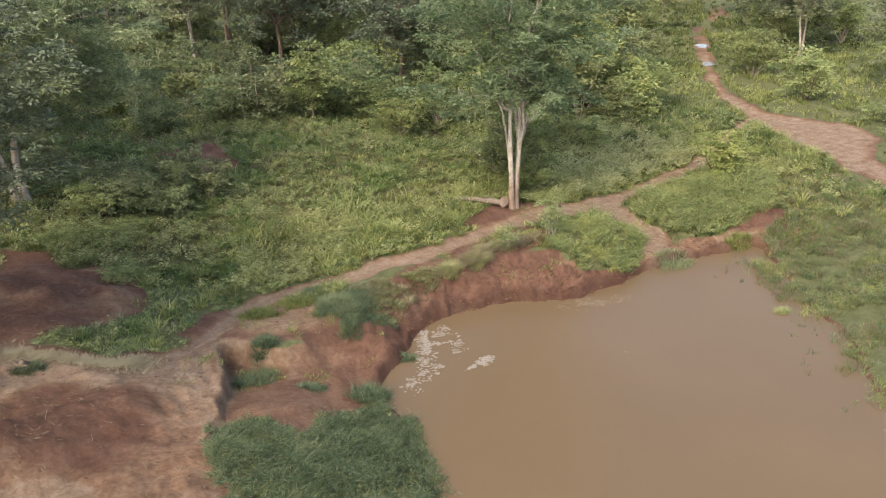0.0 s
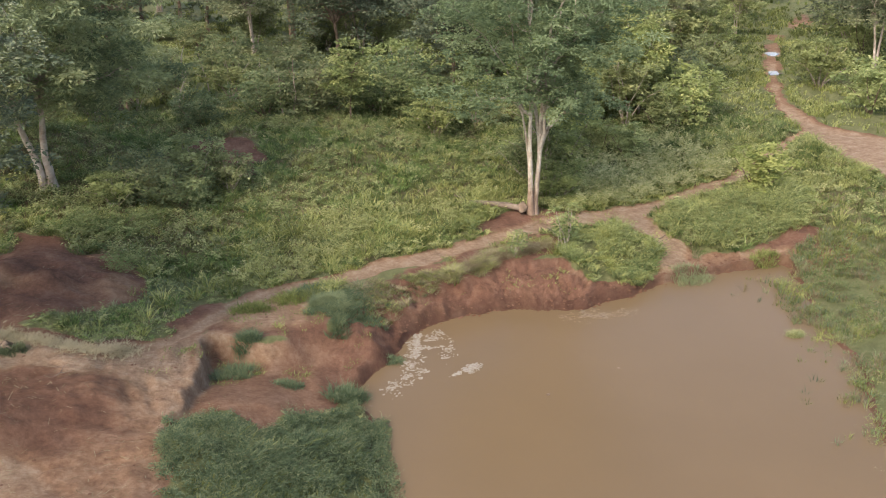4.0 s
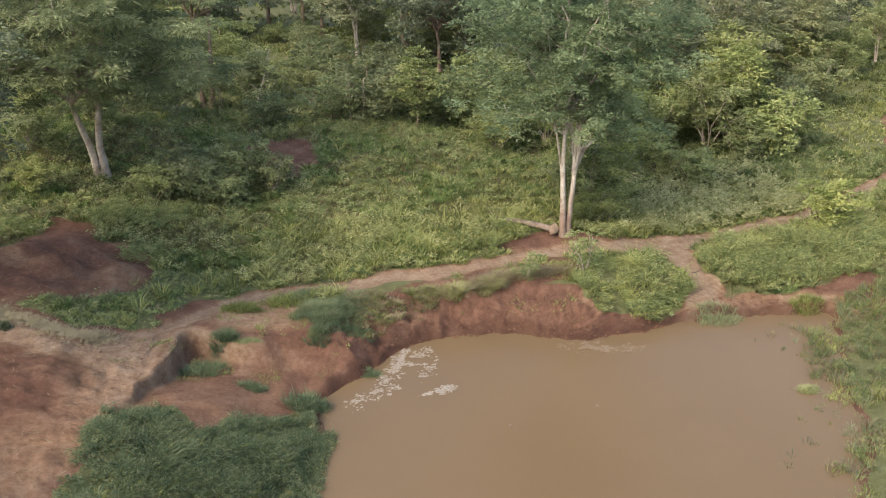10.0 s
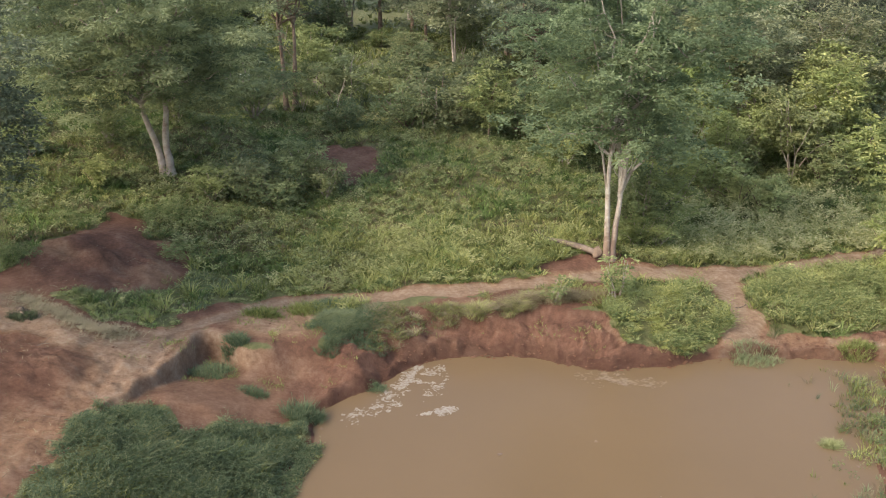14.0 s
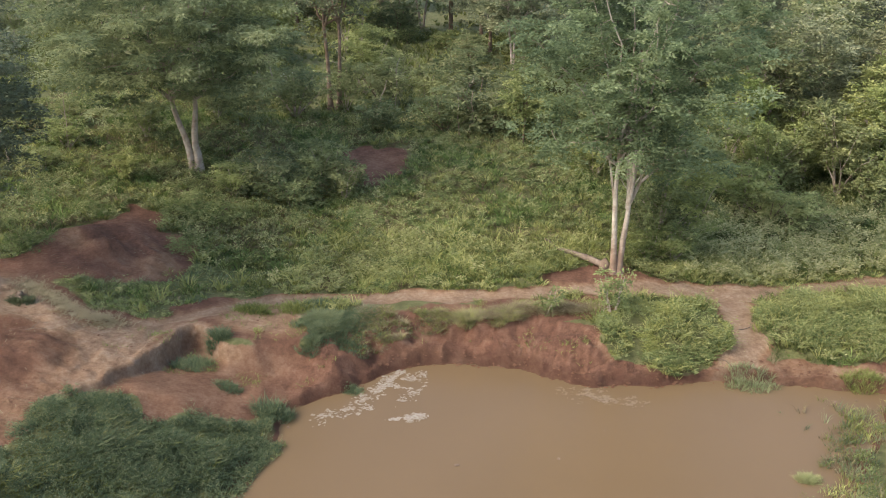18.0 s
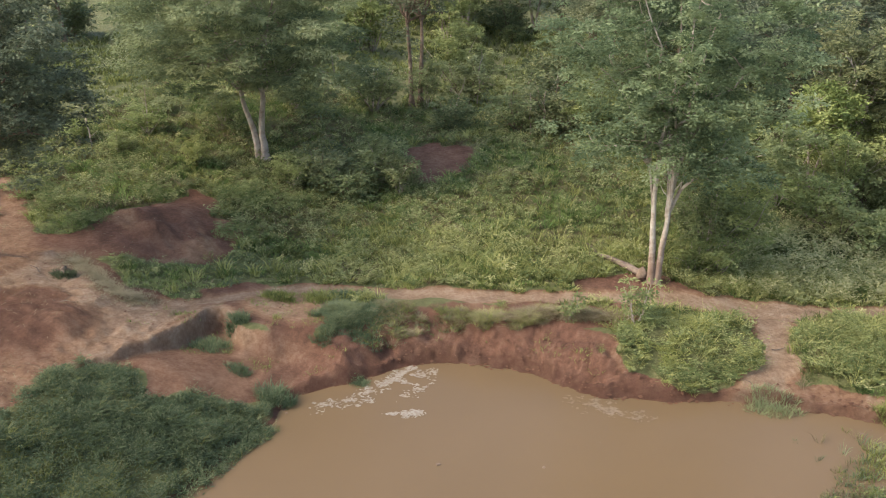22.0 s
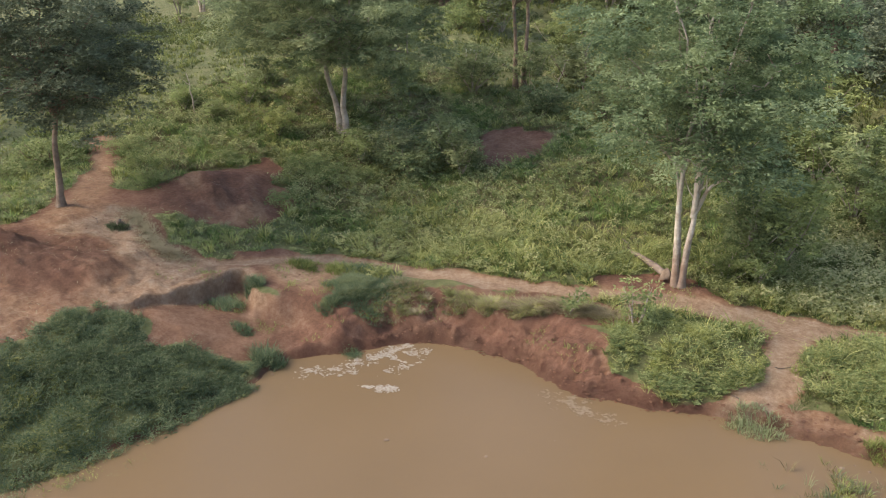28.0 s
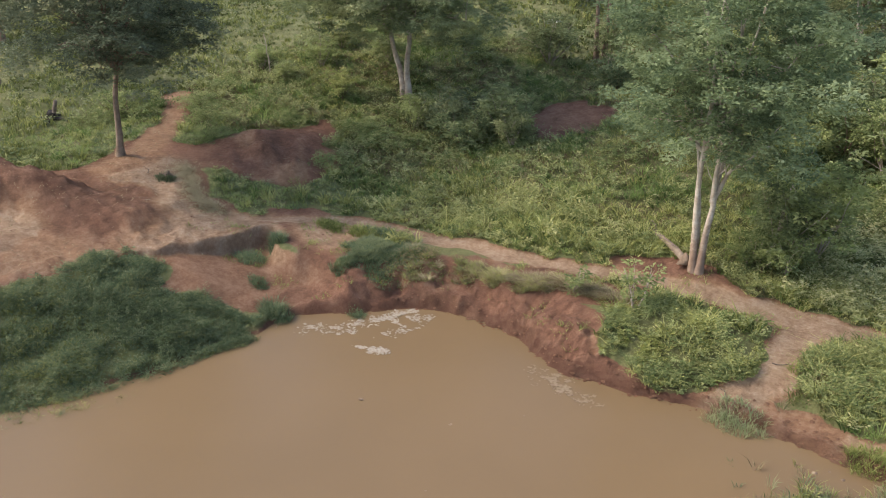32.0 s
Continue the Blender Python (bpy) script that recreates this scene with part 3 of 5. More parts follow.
    pale = pale * (1 - 0.75 * ss(1.7, 0.9, shore) * ss(-9.4, -8.6, x) * ss(-4, -5.5, x))
    # wet along the shore; the hollow's steep wall has its shade painted in
    wet = np.maximum(ss(0.45, 0.08, shore) * (1 - 0.8 * east), 0.45 * steep * ss(0.02, -0.08, gully) * ss(-0.75, -0.4, gully))
    # the ridge's shade, put into the colour as a further darkening
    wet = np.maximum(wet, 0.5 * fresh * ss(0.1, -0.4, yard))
    return z, soil, pale, wet, shore


def height(x, y):
    return lie(np.atleast_1d(np.float64(x)), np.atleast_1d(np.float64(y)))[0]


def graded(inner, outer, fine, coarse, far):
    """Fine steps within inner, coarser ones within outer, and ever longer ones out to far."""
    core = list(np.arange(outer[0], inner[0], coarse)) + list(np.arange(inner[0], inner[1], fine)) + list(np.arange(inner[1], outer[1], coarse))
    out, step = [], coarse
    while not out or out[-1] < far:
        step *= 1.13
        out.append((out[-1] if out else 0) + step)
    out = np.array(out)
    return np.concatenate([core[0] - out[::-1], core, core[-1] + out])


gx, gy = graded((-15, 12.5), (-31, 31), 0.085, 0.17, 1600), graded((-5, 7), (-14, 24), 0.085, 0.17, 1600)
X, Y = np.meshgrid(gx, gy)
gz, gsoil, gpale, gwet_shade, _ = lie(X.ravel(), Y.ravel())
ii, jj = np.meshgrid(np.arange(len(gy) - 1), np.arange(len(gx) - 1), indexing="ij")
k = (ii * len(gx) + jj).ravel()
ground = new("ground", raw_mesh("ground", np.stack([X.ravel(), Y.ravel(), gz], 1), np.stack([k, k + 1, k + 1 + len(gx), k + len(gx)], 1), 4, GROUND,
                                [("soil", gsoil), ("pale", gpale), ("wet", gwet_shade)], True))
tagged(ground, "reddish laterite earth with trampled paths and grassy slopes", "ground", kind="structure")

wx, wy = np.meshgrid(np.linspace(-20, 16, 60), np.linspace(-40, 6, 60))
ii, jj = np.meshgrid(np.arange(59), np.arange(59), indexing="ij")
k = (ii * 60 + jj).ravel()
water = new("water", raw_mesh("water", np.stack([wx.ravel(), wy.ravel(), 0 * wx.ravel()], 1), np.stack([k, k + 1, k + 61, k + 60], 1), 4, WATER, (), True))
tagged(water, "still opaque tan muddy pond water", "pond", kind="structure")


# ---- grass ----
def scatter(count, x0, x1, y0, y1):
    x, y = rng.uniform(x0, x1, count), rng.uniform(y0, y1, count)
    z, soil, _, _, shore = lie(x, y)
    return x, y, z, soil, shore


def grass(name, label, material, places, tall, per, width, lean, tone):
    x, y, z = places
    v, tri, t = blades(x, y, z, tall, per, width, lean, tone)
    ob = new(name, raw_mesh(name, v, tri, 3, material, [("tone", t)]))
    return tagged(ob, label, "grass", kind="stuff")


def meadow():
    x, y, z, soil, shore = scatter(120000, -27, 24, -1, 27)
    trail = from_line(TRAIL, x, y)
    free = (soil < 0.3 + 0.5 * rng.random(len(x)) ** 2) & (shore > 0.4) & (from_line(LAWN_MOUND, x, y, True) > 0) & (from_line(CLUMP_A, x, y, True) > 0) & (from_line(BANKGREEN, x, y, True) > 0.1)
    free &= (from_line(GULLY, x, y, True) > 0.4) & ~((x < 2.2) & (shore < 3.0)) & ~((x > 9) & (y < 0.6))
    x, y, z, trail = x[free], y[free], z[free], trail[free]
    n = len(x)
    patch = 0.6 * vnoise(x, y, 2.6, 31) + 0.4 * vnoise(x, y, 1.0, 32)
    verge = np.minimum(trail - 0.5, np.minimum(from_line(YARD, x, y, True), from_line(ROAD, x, y) - 1.2)) + 0.5 * vnoise(x, y, 0.7, 90)
    # the lie of the sward: yellow tussocks by the trail, low dense grass by the yard, dull brush below the wide tree, fresh green beyond
    sunny = ss(4.5, 1.5, np.abs(y - 7.6 - 0.18 * x.clip(-4, 12))) * ss(-10.5, -7.5, x)
    lawn = ss(7.2, 5.4, y + 0.5 * patch) * ss(-7.5, -9.5, x)
    brush = ss(-5.5, -8, x + 0.8 * patch) * ss(6.0, 8, y) * ss(16, 13, y) * (1 - lawn)
    fresh = ss(1.25, 0.7, np.hypot((x + 4.0) / 5.0, (y - 14.5) / 5.5) + 0.3 * patch)
    zone = 0.65 * vnoise(x, y, 1.9, 98) + 0.35 * vnoise(x, y, 0.8, 99)
    brown = ss(0.06, -0.24, zone - 0.25 * brush)
    fresh = np.maximum(fresh, 0.8 * ss(0.1, 0.35, zone)) * (1 - brown)
    lot = rng.random(n)
    # a low, mixed sward
    low = lot < 0.36
    tall = (0.10 + 0.05 * patch + 0.05 * rng.random(n)).clip(0.05) * (0.5 + 0.5 * ss(0, 0.6, verge))
    tone = 0.34 + 0.26 * patch + 0.16 * rng.normal(size=n) + 0.18 * sunny + 0.34 * lawn
    green = rng.random(n) < 0.15 + 0.7 * np.maximum(fresh, 0.9 * lawn)
    dead = ~green & (rng.random(n) < 0.10 + 0.5 * brown * (1 - lawn) + 0.3 * ss(0.5, 0, verge))
    for name, label, material, some in (("meadow_grass", "low yellowish-green grass covering the slope", MEADOW, low & ~green & ~dead), ("meadow_grass", "low fresh green grass covering the slope", FRESH, low & green),
                                        ("dry_grass", "dry straw-coloured grass among the green meadow", DRYLEAF, low & dead)):
        grass(name, label, material, (x[some], y[some], z[some]), tall[some], 7, 0.03, 1.1, tone[some])

    # tussocks, each with a tone of its own
    def tussocks(label, material, count, where, high, per, width, base, wide=0.17):
        pick = rng.choice(n, count, replace=False, p=where / where.sum())
        keep = spaced(np.stack([x[pick], y[pick], 0 * pick], 1), wide * 1.6, count)
        q = pick[np.isin(x[pick], keep[:, 0])]
        h = high * (0.55 + 0.75 * rng.random(len(q)) ** 1.5) * (0.45 + 0.55 * ss(0, 0.9, verge[q]))
        v, tri, t = blades(x[q], y[q], z[q], h, per, width, 1.3, base + 0.6 * rng.random(len(q)) + 0.2 * patch[q], wide)
        tagged(new("tussocks", raw_mesh("tussocks", v, tri, 3, material, [("tone", t)])), label, "grass", kind="stuff")

    close = ss(20, 15, y)
    tussocks("arching yellow-green grass tussocks along the trail", MEADOW, 2900, sunny * (1 - 0.6 * brown) + 0.4 * ss(5, 7, x) * ss(7.5, 9, y) * ss(14, 11, y) + 0.02, 0.5, 38, 0.030, 0.28, 0.19)
    tussocks("mixed dull green grass tussocks on the slope", MEADOW, 2300, 0.12 + close * (1 - lawn) * (1 - 0.6 * fresh), 0.38, 28, 0.028, 0.02)
    tussocks("fresh green grass tussocks on the slope", FRESH, 2900, 0.03 + fresh * (1 - 0.5 * sunny) * (1 - 0.8 * lawn) + 0.7 * ss(5, 7, x) * ss(7.5, 9, y) * ss(15, 12, y), 0.38, 30, 0.028, 0.1)
    tussocks("short dense green grass tufts by the yard", BLUISH, 1300, lawn + 0.002, 0.2, 24, 0.02, 0.5, 0.13)
    tussocks("dry brown grass tufts on the slope", DRYLEAF, 2400, 0.03 + brown * (0.5 + brush + 0.6 * sunny) * (1 - lawn), 0.36, 24, 0.022, -0.1)

    # leafy plants between the grass
    for name, label, material, count, where, high, size, base in (
            ("tall_weeds", "tall yellow-green leafy weeds along the trail", BRIGHT, 1100, 0.02 + sunny * ss(-0.1, 0.3, vnoise(x, y, 1.1, 84)), 0.42, 0.105, 0.38),
            ("tall_weeds", "bright yellow-green weeds between the shrubs", BRIGHT, 700, 0.002 + ss(5.5, 8, x) * ss(18, 15, x) * ss(8, 9.5, y) * ss(17, 14, y), 0.55, 0.12, 0.5),
            ("tall_weeds", "mixed tall green weeds in the meadow", WEED, 1700, (ss(0.0, 0.35, vnoise(x, y, 1.6, 85)) + 0.03) * (1 - 0.9 * lawn), 0.40, 0.11, 0.25),
            ("scrub_weeds", "dull olive leafy scrub between the grass", OLIVE, 1900, 0.05 * (1 - lawn) + 1.5 * brush * brown + 0.2 * ss(9, 13, y) * ss(3, 6, x) + 0.4 * ss(14, 18, y), 0.42, 0.11, 0.18),
            ("scrub_weeds", "dark green leafy scrub between the grass", SHRUB, 1200, 0.05 * (1 - lawn) + brush * ss(-0.1, 0.3, patch) + 0.4 * ss(12, 16, y), 0.46, 0.11, 0.2),
            ("verge_weeds", "low grey-green weeds along the edge of the trail", WEED, 450, lawn + 0.5 * ss(1.6, 0.6, verge) * ss(-3, -8, x), 0.15, 0.055, 0.45)):
        pick = rng.choice(n, count, replace=False, p=where / where.sum())
        v, tri, t = herbs(x[pick], y[pick], z[pick], high * (0.7 + 0.7 * rng.random(count)) * (0.6 + 0.4 * ss(0, 0.8, verge[pick])), 6, 7, size, base + 0.5 * rng.random(count), 0.42, 0.7)
        tagged(new(name, raw_mesh(name, v, tri, 3, material, [("tone", t)])), label, "weeds", kind="stuff")


def far_grass():
    for count, x0, x1, y0, y1, tall, per, width in ((5000, -45, 45, -46, -12, 0.30, 6, 0.07), (3000, -27, -18.5, -8, -1, 0.28, 8, 0.03), (10000, 20, 50, -10, 36, 0.34, 8, 0.045), (11000, -50, -24, -8, 36, 0.32, 8, 0.045), (13000, -42, 62, 24, 62, 0.42, 8, 0.065), (5000, -70, 85, 55, 105, 0.5, 8, 0.12)):
        x, y, z, soil, shore = scatter(count, x0, x1, y0, y1)
        clump = 0.6 * vnoise(x, y, 1.8, 35) + 0.4 * vnoise(x, y, 0.8, 36)
        near = (x > -27) & (x < 24) & (y < 27) & (y > -1)
        keep = (soil < 0.5) & ~near & (shore > 1) & (rng.random(len(x)) < 0.7 + 0.6 * clump)
        x, y, z, clump = x[keep], y[keep], z[keep], clump[keep]
        tone = (0.44 if x0 > -20 else 0.22) + 0.18 * vnoise(x, y, 6.1, 37) + 0.14 * rng.normal(size=len(x)) + 0.2 * clump
        grass("far_grass", "rough green grass between distant shrubs and trees", MEADOW, (x, y, z), (tall * (1 + 0.8 * clump)).clip(0.1), per, width, 0.9, tone)
        some = rng.choice(len(x), len(x) // 5, replace=False)
        v, tri, t = leaf_cloud(np.stack([x[some], y[some], z[some] + tall * 0.7], 1), (0.3, 0.3, 0.18), 11, 0.17)
        tagged(new("far_weeds", raw_mesh("far_weeds", v, tri, 3, SHRUB if x0 < -20 else OLIVE, [("tone", t)])), "leafy weeds among the rough grass", "weeds", kind="stuff")


def mound_grass():
    x, y, z, soil, shore = scatter(36000, -19, -7, -15, -2)
    lawn = from_line(LAWN_MOUND, x, y, True) + 0.35 * vnoise(x, y, 0.8, 38) + 0.3 * vnoise(x, y, 0.3, 110)
    clump = 0.6 * vnoise(x, y, 1.0, 39) + 0.4 * vnoise(x, y, 0.42, 40)
    keep = ((lawn < 0) | ((y < -3.5) & (shore < 0.6))) & (shore > -0.35 - 0.9 * ss(-6, -9, y) * (rng.random(len(x)) < 0.1)) & (rng.random(len(x)) < 0.75 + 0.7 * clump)
    x, y, z, lawn, clump = x[keep], y[keep], z[keep], lawn[keep], clump[keep]
    tall = (0.27 + 0.32 * clump).clip(0.08) * (0.3 + 0.7 * ss(0.1, -0.9, lawn))
    tone = 0.40 + 0.2 * vnoise(x, y, 1.9, 41) + 0.26 * vnoise(x, y, 0.5, 42) + 0.3 * ss(-6.5, -11, y) + 0.2 * clump + 0.12 * rng.normal(size=len(x))
    pale = rng.random(len(x)) < 0.12 + 0.55 * ss(-6.0, -9.5, y + 1.2 * vnoise(x, y, 1.4, 89))
    for lot, material, label in ((~pale, BLUISH, "dense bluish-green grass on the low mound beside the pond"), (pale, MEADOW, "lighter yellow-green grass on the mound by the water")):
        grass("bank_grass", label, material, (x[lot], y[lot], z[lot].clip(-0.02)), tall[lot], 8, 0.024, 1.1, tone[lot] - 0.12 * pale[lot])
    tuft_at = rng.choice(len(x), 800, replace=False)
    v, tri, t = herbs(x[tuft_at], y[tuft_at], z[tuft_at].clip(0), 0.2 + 0.2 * rng.random(800), 6, 6, 0.06, 0.4 + 0.5 * rng.random(800), 0.3, 0.8)
    tagged(new("bank_weeds", raw_mesh("bank_weeds", v, tri, 3, BLUISH, [("tone", t)])), "narrow-leaved weeds standing in the bank grass", "weeds", kind="stuff")
    some = rng.choice(len(x), 5200, replace=False)
    v, tri, t = leaf_cloud(np.stack([x[some], y[some], z[some] + tall[some] * 0.75], 1), (0.15, 0.15, 0.11), 11, 0.12, 0.9, 0.2)
    tagged(new("bank_weeds", raw_mesh("bank_weeds", v, tri, 3, BLUISH, [("tone", t)])), "small-leaved creeping weeds in the bank grass", "weeds", kind="stuff")


def small_greens():
    x, y, z, soil, shore = scatter(24000, -8.6, 1, 0, 5)
    clump = 0.6 * vnoise(x, y, 0.8, 43) + 0.4 * vnoise(x, y, 0.35, 44)
    keep = (from_line(BANKGREEN, x, y, True) + 0.4 * vnoise(x, y, 0.6, 53) < 0) & (shore > 0.35) & (rng.random(len(x)) < 0.42 + 0.8 * clump)
    x, y, z, clump = x[keep], y[keep], z[keep], clump[keep]
    dry = rng.random(len(x)) < 0.88 * ss(-6.6, -4.8, x)
    tall = (0.15 + 0.2 * clump).clip(0.06)
    grass("bank_grass", "shaggy green grass hanging over the eroded red bank", BLUISH, (x[~dry], y[~dry], z[~dry]), tall[~dry], 10, 0.018, 1.2, 0.45 + 0.4 * clump[~dry] + 0.1 * rng.normal(size=(~dry).sum()))
    half = rng.random(len(x)) < 0.55
    for lot, material, label in ((dry & half, DRYLEAF, "dry brownish grass on the lip of the bank"), (dry & ~half, MEADOW, "yellowish grass hanging over the lip of the bank")):
        grass("dry_grass", label, material, (x[lot], y[lot], z[lot]), tall[lot] * 1.25, 11, 0.02, 1.5, 0.5 + 0.5 * clump[lot] + 0.15 * rng.normal(size=lot.sum()))
    # low growth and hanging dry grass on the ledge under the trail
    for line, count, material, high, lean, label in (([(-1.6, 3.7), (0.2, 4.15), (2.3, 4.45)], 520, DRYLEAF, 0.26, 1.7, "dry grass hanging over the lip of the bank"),
                                                     ([(-0.6, 4.3), (1.0, 4.6), (2.6, 4.9)], 420, MEADOW, 0.2, 1.2, "short green grass on the ledge under the trail"),
                                                     ([(-8.4, 3.5), (-7.4, 3.85), (-6.4, 3.95)], 300, BLUISH, 0.22, 1.1, "low green grass island on the trodden path")):
        lx, ly = np.array(line).T
        u = rng.random(count) * (len(lx) - 1)
        px, py = np.interp(u, range(len(lx)), lx) + rng.normal(size=count) * 0.2, np.interp(u, range(len(lx)), ly) + rng.normal(size=count) * 0.16
        some = vnoise(px, py, 0.5, 107) > -0.25
        px, py = px[some], py[some]
        grass("bank_grass", label, material, (px, py, height(px, py)), high * (0.6 + 0.7 * rng.random(len(px))), 12, 0.02, lean, 0.25 + 0.5 * rng.random(len(px)))
    # stray blades on the bare slopes
    x, y, z, soil, shore = scatter(9000, -14, 13, -1, 8)
    keep = (soil > 0.4) & (shore > 0.5) & (0.6 * vnoise(x, y, 0.9, 54) + 0.4 * vnoise(x, y, 0.3, 55) > 0.34) & (from_line(TRAIL, x, y) > 0.4)
    grass("sparse_grass", "sparse short grass on bare red earth", MEADOW, (x[keep], y[keep], z[keep]), np.full(keep.sum(), 0.14), 7, 0.02, 1.0, 0.3 + 0.4 * rng.random(keep.sum()))
    # the marshy east margin
    x, y, z, soil, shore = scatter(15000, 4, 20, -13, 3.5)
    reeds = from_line([(11.0, -0.6), (10.1, -1.7), (9.5, -2.9)], x, y) + 0.35 * vnoise(x, y, 0.6, 108)
    keep = (shore > -2.0) & (rng.random(len(x)) < 0.02 + 0.98 * np.maximum(ss(-0.6, 0.2, shore + 0.5 * vnoise(x, y, 0.7, 64)), 0.95 * ss(1.1, 0.6, reeds))) & ((reeds < 0.8) | (vnoise(x, y, 1.2, 111) + 0.6 * vnoise(x, y, 0.5, 112) > -0.45)) & (y < 0.6 + 0.25 * (x - 9)) & ((y < 0) | (x > 9.5)) & (from_line(CLUMP_B, x, y, True) > 0)
    x, y, z = x[keep], y[keep], z[keep]
    kind = rng.random(len(x)) + 0.35 * vnoise(x, y, 1.0, 113)
    tall = (0.22 + 0.18 * vnoise(x, y, 1.1, 46) + 0.12 * vnoise(x, y, 0.4, 56)).clip(0.07)
    tone = 0.42 + 0.22 * vnoise(x, y, 1.5, 47) + 0.22 * vnoise(x, y, 0.5, 57)
    for lot, material, label in ((kind < 0.3, DRYLEAF, "dry grass along the pond margin"), ((kind >= 0.3) & (kind < 0.66), BLUISH, "pale green reeds along the shallow pond margin"), (kind >= 0.62, MEADOW, "green grass along the shallow pond margin")):
        grass("reed_grass", label, material, (x[lot], y[lot], z[lot].clip(-0.02)), tall[lot], 10, 0.02, 0.9, tone[lot] + (0.2 if material is BLUISH else 0))
    some = rng.choice(len(x), min(1800, len(x)), replace=False)
    some = some[vnoise(x[some], y[some], 1.6, 58) > 0.1]
    v, tri, t = leaf_cloud(np.stack([x[some], y[some], z[some].clip(0) + 0.2], 1), (0.22, 0.22, 0.12), 16, 0.075)
    tagged(new("margin_weeds", raw_mesh("margin_weeds", v, tri, 3, WEED, [("tone", t * 0.7)])), "leafy green weeds along the pond margin", "weeds", kind="stuff")


def tuft(x, y, r, tall, material, tone, label, count=90, per=11):
    a, q = rng.random(count) * 2 * np.pi, np.sqrt(rng.random(count)) * r
    px, py = x + q * np.cos(a) * 1.25, y + q * np.sin(a) * 0.8
    v, tri, t = blades(px, py, height(px, py).clip(-0.03), np.full(count, tall) * (1.1 - 0.5 * q / r) * (0.7 + 0.6 * rng.random(count)), per, 0.019, 1.0, tone + 0.2 * rng.random(count))
    ob = new("grass_tuft", raw_mesh("grass_tuft", v, tri, 3, material, [("tone", t)]))
    return tagged(ob, label, "grass", "tufts of grass on bare earth", "stuff")


meadow()
far_grass()
mound_grass()
small_greens()
for x, y, r, tall, material, tone, label in (
        (-17.6, 0.9, 0.4, 0.22, SHRUB, 0.2, "dark green weeds growing round a root stump"),
        (-10.1, 3.0, 0.55, 0.30, MEADOW, 0.3, "small green grass island on the trodden path"),
        (-8.5, 3.3, 0.6, 0.32, MEADOW, 0.35, "small green grass island on the trodden path"),
        (-11.3, -0.2, 0.6, 0.35, BLUISH, 0.4, "dark green grass tuft growing in the earth hollow"),
        (-10.7, 0.7, 0.3, 0.40, BLUISH, 0.3, "dark green grass tuft growing in the earth hollow"),
        (-9.9, -1.2, 0.35, 0.16, BLUISH, 0.4, "sparse low green weeds on bare earth"),
        (-8.2, -1.9, 0.55, 0.45, BLUISH, 0.35, "dark green grass tuft at the water's edge"),
        (-5.95, -0.1, 0.3, 0.16, BLUISH, 0.4, "low green tuft at the water's edge"),
        (7.5, 1.55, 0.75, 0.36, BLUISH, 0.8, "pale green reed tuft at the water's edge"),
        (11.2, 1.6, 0.5, 0.32, MEADOW, 0.35, "green reed tuft at the water's edge"),
        (7.95, -3.95, 0.25, 0.22, BRIGHT, 0.5, "bright green floating water weed")):
    tuft(x, y, r, tall, material, tone, label)


